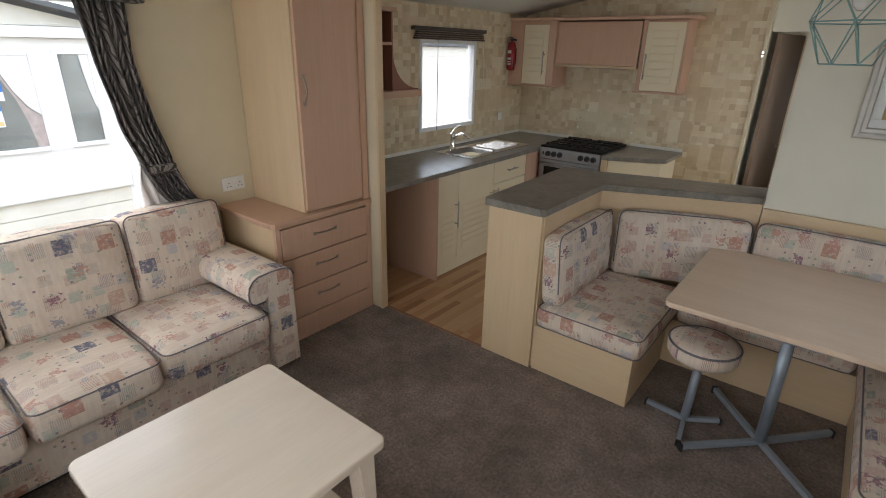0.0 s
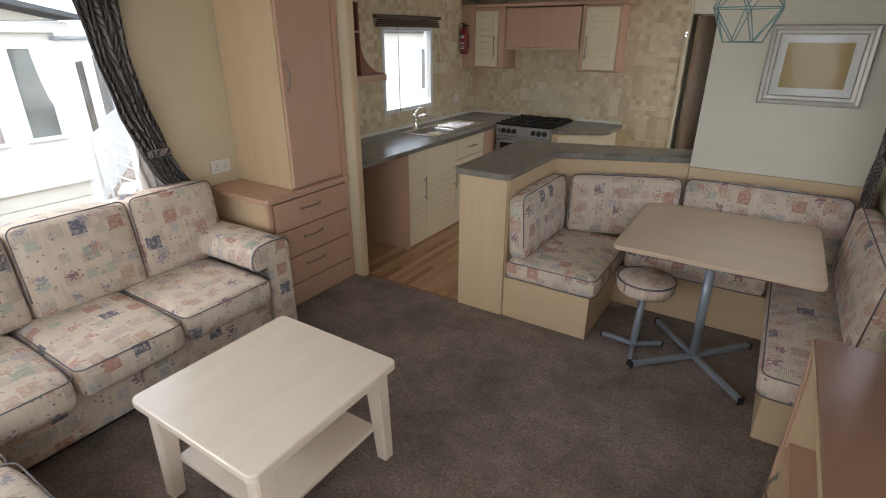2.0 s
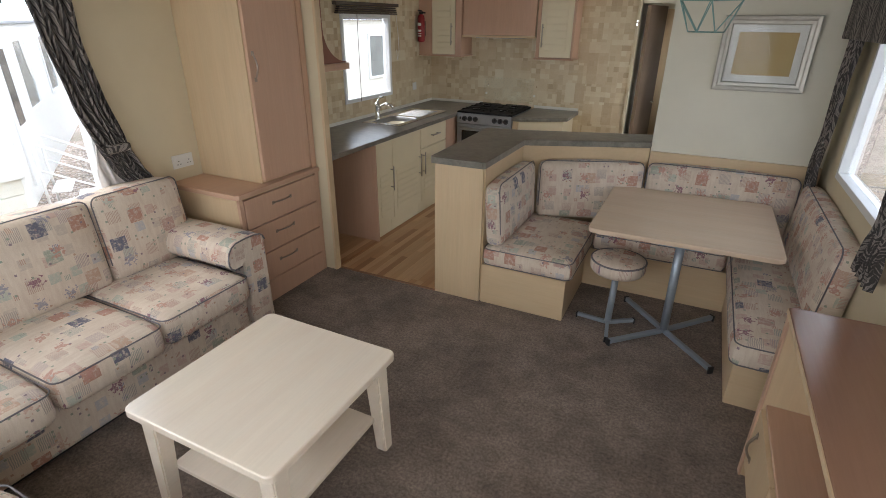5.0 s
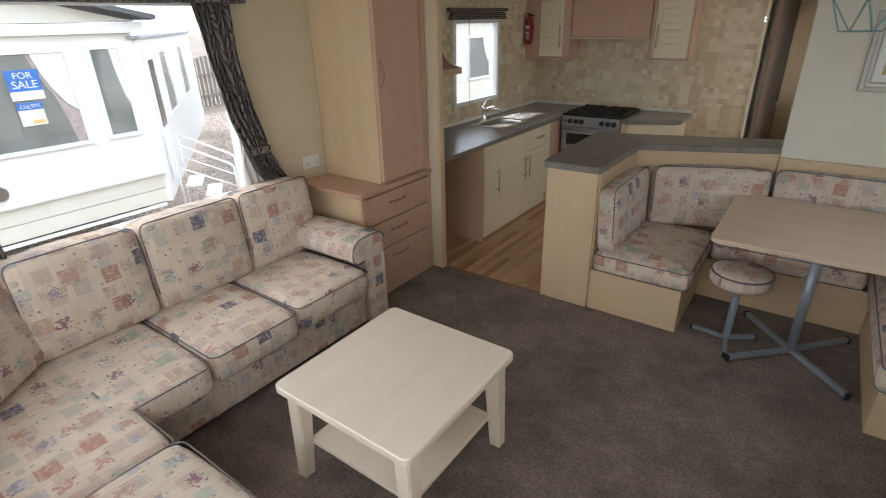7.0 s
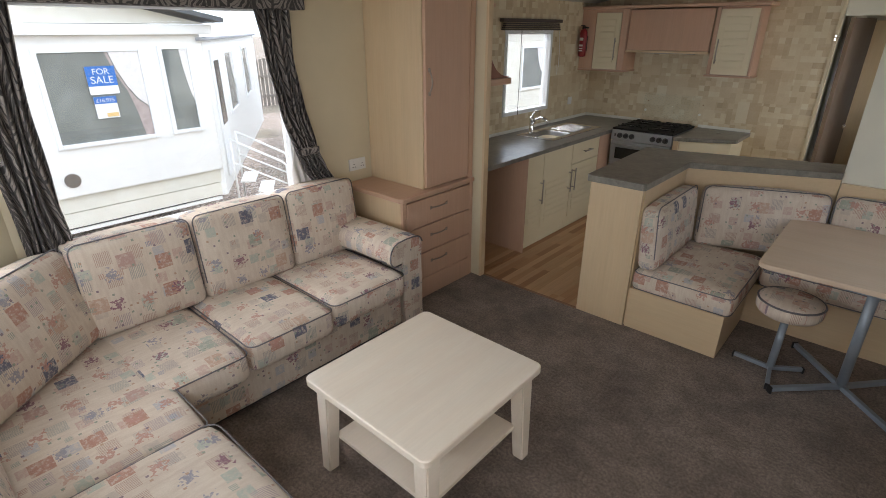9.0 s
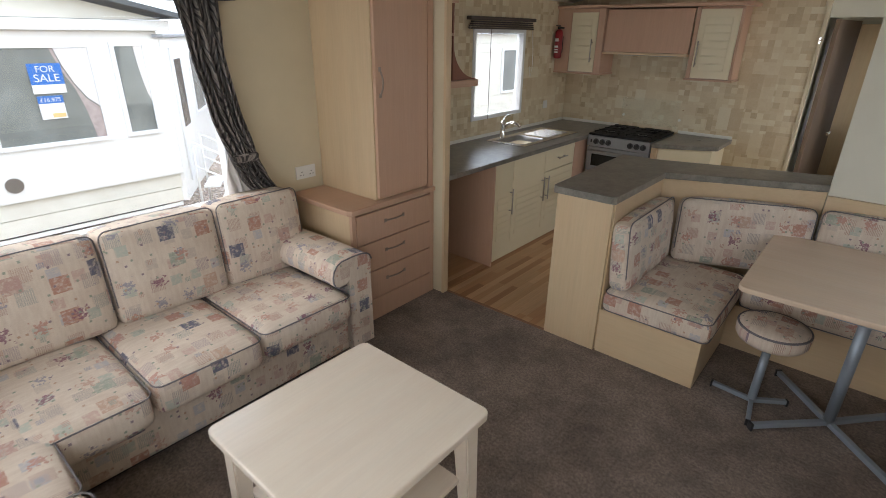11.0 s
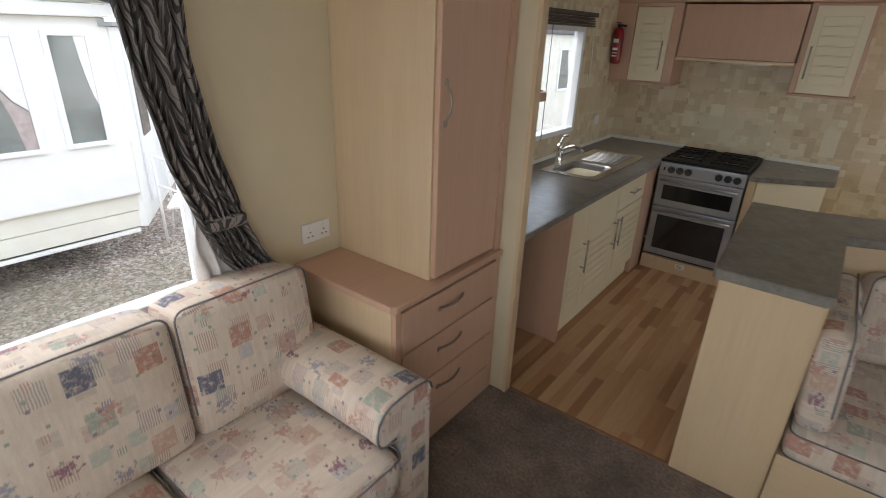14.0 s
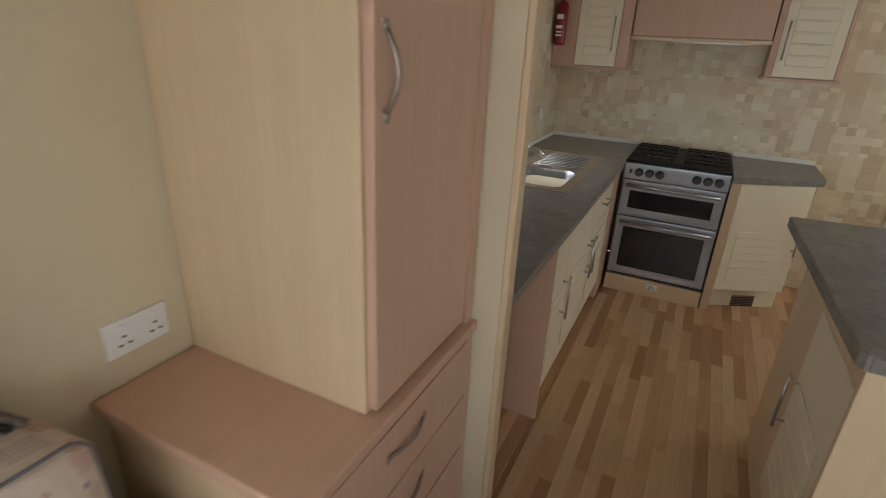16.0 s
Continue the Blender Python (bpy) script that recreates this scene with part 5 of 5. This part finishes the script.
part("shelf", box(TX + 0.01, RIGHT - 0.021, TY0 + 0.046, TY1 - 0.036, 0.375, 0.395, 0.003), "beech_pink_flat", tv)
part("upper_shelf", box(TX + 0.12, RIGHT - 0.021, TY0 + 0.046, TY1 - 0.036, 0.60, 0.612, 0.003), "beech_light_flat", tv)
part("plinth", box(TX + 0.03, RIGHT - 0.021, TY0 + 0.046, TY1 - 0.036, 0.0, 0.075), "beech_light", tv)
for y0, y1 in ((2.30, TY1 - 0.038), (TY0 + 0.048, 2.295)):
    d = part("drawer_front", box(TX - 0.004, TX + 0.018, y0, y1, 0.085, 0.37, 0.003), "beech_light", tv)
    bow_handle((TX - 0.004, y1 - 0.09, 0.30), (TX - 0.004, y1 - 0.09, 0.17), (-0.025, 0, 0), d)

# ---- outside ----
GROUND = -0.75
structure("ground", box(-200, 200, -200, 200, GROUND - 0.5, GROUND), "gravel", "gravel ground with mossy green patches", "ground")
NX = -5.8
nb = thing("static_caravan", (NX - 1.5, 2.0, GROUND), "white static caravan for sale next door", "caravan")
part("front_wall", box(NX - 0.12, NX, 1.82, 3.85, 0.0, 1.80, 0.02), "render_white", nb)
part("front_wall", box(NX - 0.10, NX - 0.03, -3.0, 1.815, 0.02, 1.80, 0.02), "render_white", nb)
for k in range(2):
    part("lower_siding", prism([(NX - 0.14 - k * 0.012, -3.0), (NX - 0.05 - k * 0.01, -3.0), (NX - 0.05 - k * 0.01, 3.83), (NX - 0.14, 3.83)], -0.002 - (k + 1) * 0.195, -0.008 - k * 0.195, 0.01), "siding_cream", nb)
part("skirt_rail", box(NX - 0.1, NX - 0.06, -3.0, 3.80, -0.46, -0.415, 0.01), "render_white", nb)
part("underside", box(NX - 3.0, NX - 0.15, -3.0, 3.6, -0.45, -0.38), "roof_dark", nb)
part("eave_board", box(NX - 0.1, NX + 0.10, -3.0, 3.98, 1.80, 1.92, 0.02), "render_white", nb)
bmr = bmesh.new()
va = [bmr.verts.new(p) for p in ((NX + 0.02, -3.0, 1.925), (NX + 0.02, 3.95, 1.925), (NX + 0.02, 1.0, 2.55), (NX + 0.02, -3.0, 2.55))]
vb = [bmr.verts.new(p + Vector((-0.1, 0, 0))) for p in (v.co.copy() for v in va)]
bmr.faces.new(va), bmr.faces.new(vb[::-1])
for i in range(4):
    bmr.faces.new((va[i], va[(i + 1) % 4], vb[(i + 1) % 4], vb[i]))
part("gable", bmr, "siding_cream", nb)
part("roof", moved(box(0, 3.2, -9, 0.28, 0, 0.06, 0.01), Matrix.Translation((NX + 0.0, 4.06, 1.94)) @ Matrix.Rotation(radians(90), 4, "Z") @ Matrix.Rotation(radians(180), 4, "Z") @ Matrix.Rotation(radians(-12), 4, "Y")), "roof_dark", nb)


def van_window(parent, m, w, h, pink=False):
    wf = part("window", moved(join(box(-0.05, 0, -0.02, 0.03, -0.05, h + 0.05, 0.01), box(w, w + 0.05, -0.02, 0.03, -0.05, h + 0.05, 0.01), box(0, w, -0.02, 0.03, -0.05, 0, 0.01), box(0, w, -0.02, 0.03, h, h + 0.05, 0.01)), m), "white_upvc", parent)
    part("pane", moved(box(0, w, 0.004, 0.010, 0, h), m), "van_glass_glare", wf)
    upright = Matrix(((1, 0, 0, 0), (0, 0, 1, 0), (0, 1, 0, 0), (0, 0, 0, 1)))
    net = [(w * 0.68, h - 0.002), (w * 0.73, h * 0.80), (w * 0.80, h * 0.62), (w * 0.90, h * 0.45), (w - 0.002, h * 0.36), (w - 0.002, h - 0.002)]
    part("net", moved(prism(net, 0.012, 0.016), m @ upright), "net_curtain", wf)
    if pink:
        drape = [(w * 0.64, h - 0.002), (w * 0.70, h * 0.78), (w * 0.80, h * 0.55), (w * 0.86, h * 0.3), (w * 0.9, 0.002), (w - 0.002, 0.002), (w - 0.002, h * 0.34), (w * 0.88, h * 0.45), (w * 0.79, h * 0.62), (w * 0.72, h * 0.80), (w * 0.67, h - 0.002)]
        part("curtain", moved(prism(drape, 0.0105, 0.0118), m @ upright), "pink_curtain", wf)


van_window(nb, facing_east(NX, 2.02, 0.62), 1.02, 1.0, True)
van_window(nb, facing_east(NX, 3.32, 0.63), 0.31, 1.0)
badge = part("badge", cylinder((NX, 2.02, 0.20), (NX + 0.012, 2.02, 0.20), 0.085, n=24), "steel", nb, "oval grey badge")


def sign_text(body, size, loc, material, parent):
    cu = bpy.data.curves.new("lettering", "FONT")
    cu.body, cu.size, cu.align_x, cu.extrude = body, size, "CENTER", 0.001
    ob = new("tmp_text", cu)
    me = bpy.data.meshes.new_from_object(ob)
    bpy.data.objects.remove(ob)
    bpy.data.curves.remove(cu)
    bm = bmesh.new()
    bm.from_mesh(me)
    bpy.data.meshes.remove(me)
    bm.transform(Matrix.Translation(loc) @ Matrix(((0, 0, 1, 0), (1, 0, 0, 0), (0, 1, 0, 0), (0, 0, 0, 1))))
    part("lettering", bm, material, parent)


sg = thing("sale_sign", (NX + 0.04, 2.585, 1.15), "blue and white FOR SALE sign in the caravan window", "sign")
part("board", box(NX + 0.024, NX + 0.028, 2.43, 2.74, 1.15, 1.465), "sign_white", sg)
blue = part("blue_field", box(NX + 0.0285, NX + 0.030, 2.43, 2.74, 1.245, 1.465), "sign_blue", sg)
sign_text("FOR", 0.095, (NX + 0.032, 2.585, 1.375), "sign_white", sg)
sign_text("SALE", 0.115, (NX + 0.032, 2.585, 1.275), "sign_white", sg)
pr = thing("price_sign", (NX + 0.04, 2.565, 0.875), "price card reading £16,975 in the caravan window", "sign")
part("card", box(NX + 0.024, NX + 0.028, 2.445, 2.685, 0.875, 1.125), "sign_white", pr)
part("blue_field", box(NX + 0.0285, NX + 0.030, 2.445, 2.685, 1.045, 1.125), "sign_blue", pr)
sign_text("£16,975", 0.062, (NX + 0.032, 2.565, 1.062), "sign_white", pr)
part("yellow_field", box(NX + 0.0285, NX + 0.030, 2.55, 2.675, 0.89, 0.935), "sign_yellow", pr)

ms, sl_len = frame_local((NX - 0.02, 3.87), (-11.6, 7.85))
part("side_wall", moved(box(0, sl_len, 0.0, 0.1, -0.40, 1.72, 0.01), ms), "render_white", nb)
part("gutter", moved(box(-0.1, sl_len, -0.07, 0.06, 1.725, 1.765, 0.012), ms), "gutter_grey", nb)
mo = ms @ Matrix.Diagonal((1, -1, 1, 1))
sd = part("side_door", moved(box(0.35, 0.95, 0.0, 0.03, -0.2, 1.6, 0.01), mo), "white_upvc", nb)
part("pane", moved(box(0.45, 0.85, 0.0305, 0.036, 0.55, 1.45), mo), "dark_glass", sd)
van_window(nb, mo @ Matrix.Translation((1.6, 0, 0.6)), 0.9, 0.9)
van_window(nb, mo @ Matrix.Translation((4.0, 0, 0.6)), 0.9, 0.9)
stp = thing("entry_steps", (NX - 0.2, 4.6, GROUND), "white metal entry steps with handrails", "steps")
for k in range(3):
    part("tread", moved(box(0.35, 0.95, 0.15 + k * 0.24, 0.37 + k * 0.24, GROUND + 0.42 - k * 0.17, GROUND + 0.45 - k * 0.17, 0.004), mo), "white_plastic", stp)
for s in (0.32, 0.98):
    part("rail", moved(tube([(s, 0.10, 0.35), (s, 0.80, -0.02), (s, 0.86, -0.08), (s, 0.88, GROUND)], 0.018, n=8), mo), "white_plastic", stp)
    part("rail", moved(tube([(s, 0.10, 0.0), (s, 0.85, -0.38)], 0.014, n=8), mo), "white_plastic", stp)
    part("post", moved(tube([(s, 0.10, 0.36), (s, 0.10, GROUND)], 0.018, n=8), mo), "white_plastic", stp)

fc = thing("fence", (-16.5, 10.5, GROUND), "weathered grey paling fence", "fence")
rng = random.Random(4)
for k in range(46):
    y = 7.5 + k * 0.16
    part("paling", box(-16.52, -16.5, y, y + 0.115, GROUND, 0.90 + rng.uniform(-0.05, 0.05), 0.004, 1), "fence_wood", fc)
for z in (-0.45, 0.25):
    part("rail", box(-16.495, -16.44, 7.4, 14.9, z, z + 0.09), "fence_wood", fc)


def far_van(name_label, x, y0, y1, face):
    """A plain neighbouring caravan side with boards and windows."""
    v = thing("static_caravan", (x, (y0 + y1) / 2, GROUND), name_label, "caravan")
    s = 1 if face > 0 else -1
    for k in range(13):
        z = -0.4 + k * 0.17
        part("siding_board", box(min(x, x - s * 0.08), max(x, x - s * 0.08) + 0.004 * (k % 2), y0, y1, z + 0.001, z + 0.1695, 0.002, 1), "siding_cream", v)
    part("roof", box(x - s * 1.5 - 1.6, x - s * 1.5 + 1.6, y0 - 0.1, y1 + 0.1, 1.815, 1.93, 0.02), "roof_dark", v)
    part("underside", box(min(x - s * 0.1, x - s * 0.3), max(x - s * 0.1, x - s * 0.3), y0, y1, GROUND, -0.41), "roof_dark", v)
    return v


kv = far_van("cream boarded static caravan outside the kitchen window", -5.0, 7.2, 15.5, 1)
van_window(kv, facing_east(-5.0 + 0.006, 10.3, 0.7), 0.8, 0.8)
van_window(kv, facing_east(-5.0 + 0.006, 12.4, 0.7), 0.5, 0.8)
rv = far_van("cream boarded static caravan beyond the dinette window", 12.0, 2.0, 17.0, -1)
van_window(rv, facing_west(12.0 - 0.006, 7.5, 0.7), 1.2, 0.8)

# ---- laminate strips of the kitchen floor ----
rng = random.Random(11)
meshes = {}
W = 0.055
for col in range(40):
    x = -0.842 + col * W
    y = MID + 0.01 - rng.uniform(0, 0.3)
    while y < BACK - 0.02:
        n = rng.choice((0.36, 0.44, 0.52, 0.64))
        a, b = max(y, MID + 0.01), min(y + n, BACK - 0.002)
        inside = not (x + W > 0.0 and x < 0.36 and b < 4.55) and not (x >= 0.345 and a < 4.9)
        if b - a > 0.02 and inside:
            key = round(b - a, 3)
            if key not in meshes:
                bm = box(0.0003, W - 0.0003, 0.0003, key - 0.0003, -0.005, 0.004)
                me = bpy.data.meshes.new("plank")
                bm.to_mesh(me)
                bm.free()
                me.materials.append(MATS["plank_wood"])
                meshes[key] = me
            p = new("plank", meshes[key])
            p.location = (x, a, 0)
            p.parent = kitchen_floor
        y += n
for col in range(12):
    p = part("plank", box(LEFT + col * W + 0.0006, LEFT + col * W + W - 0.0006, 3.604, 4.176, -0.005, 0.004), "plank_wood", kitchen_floor)
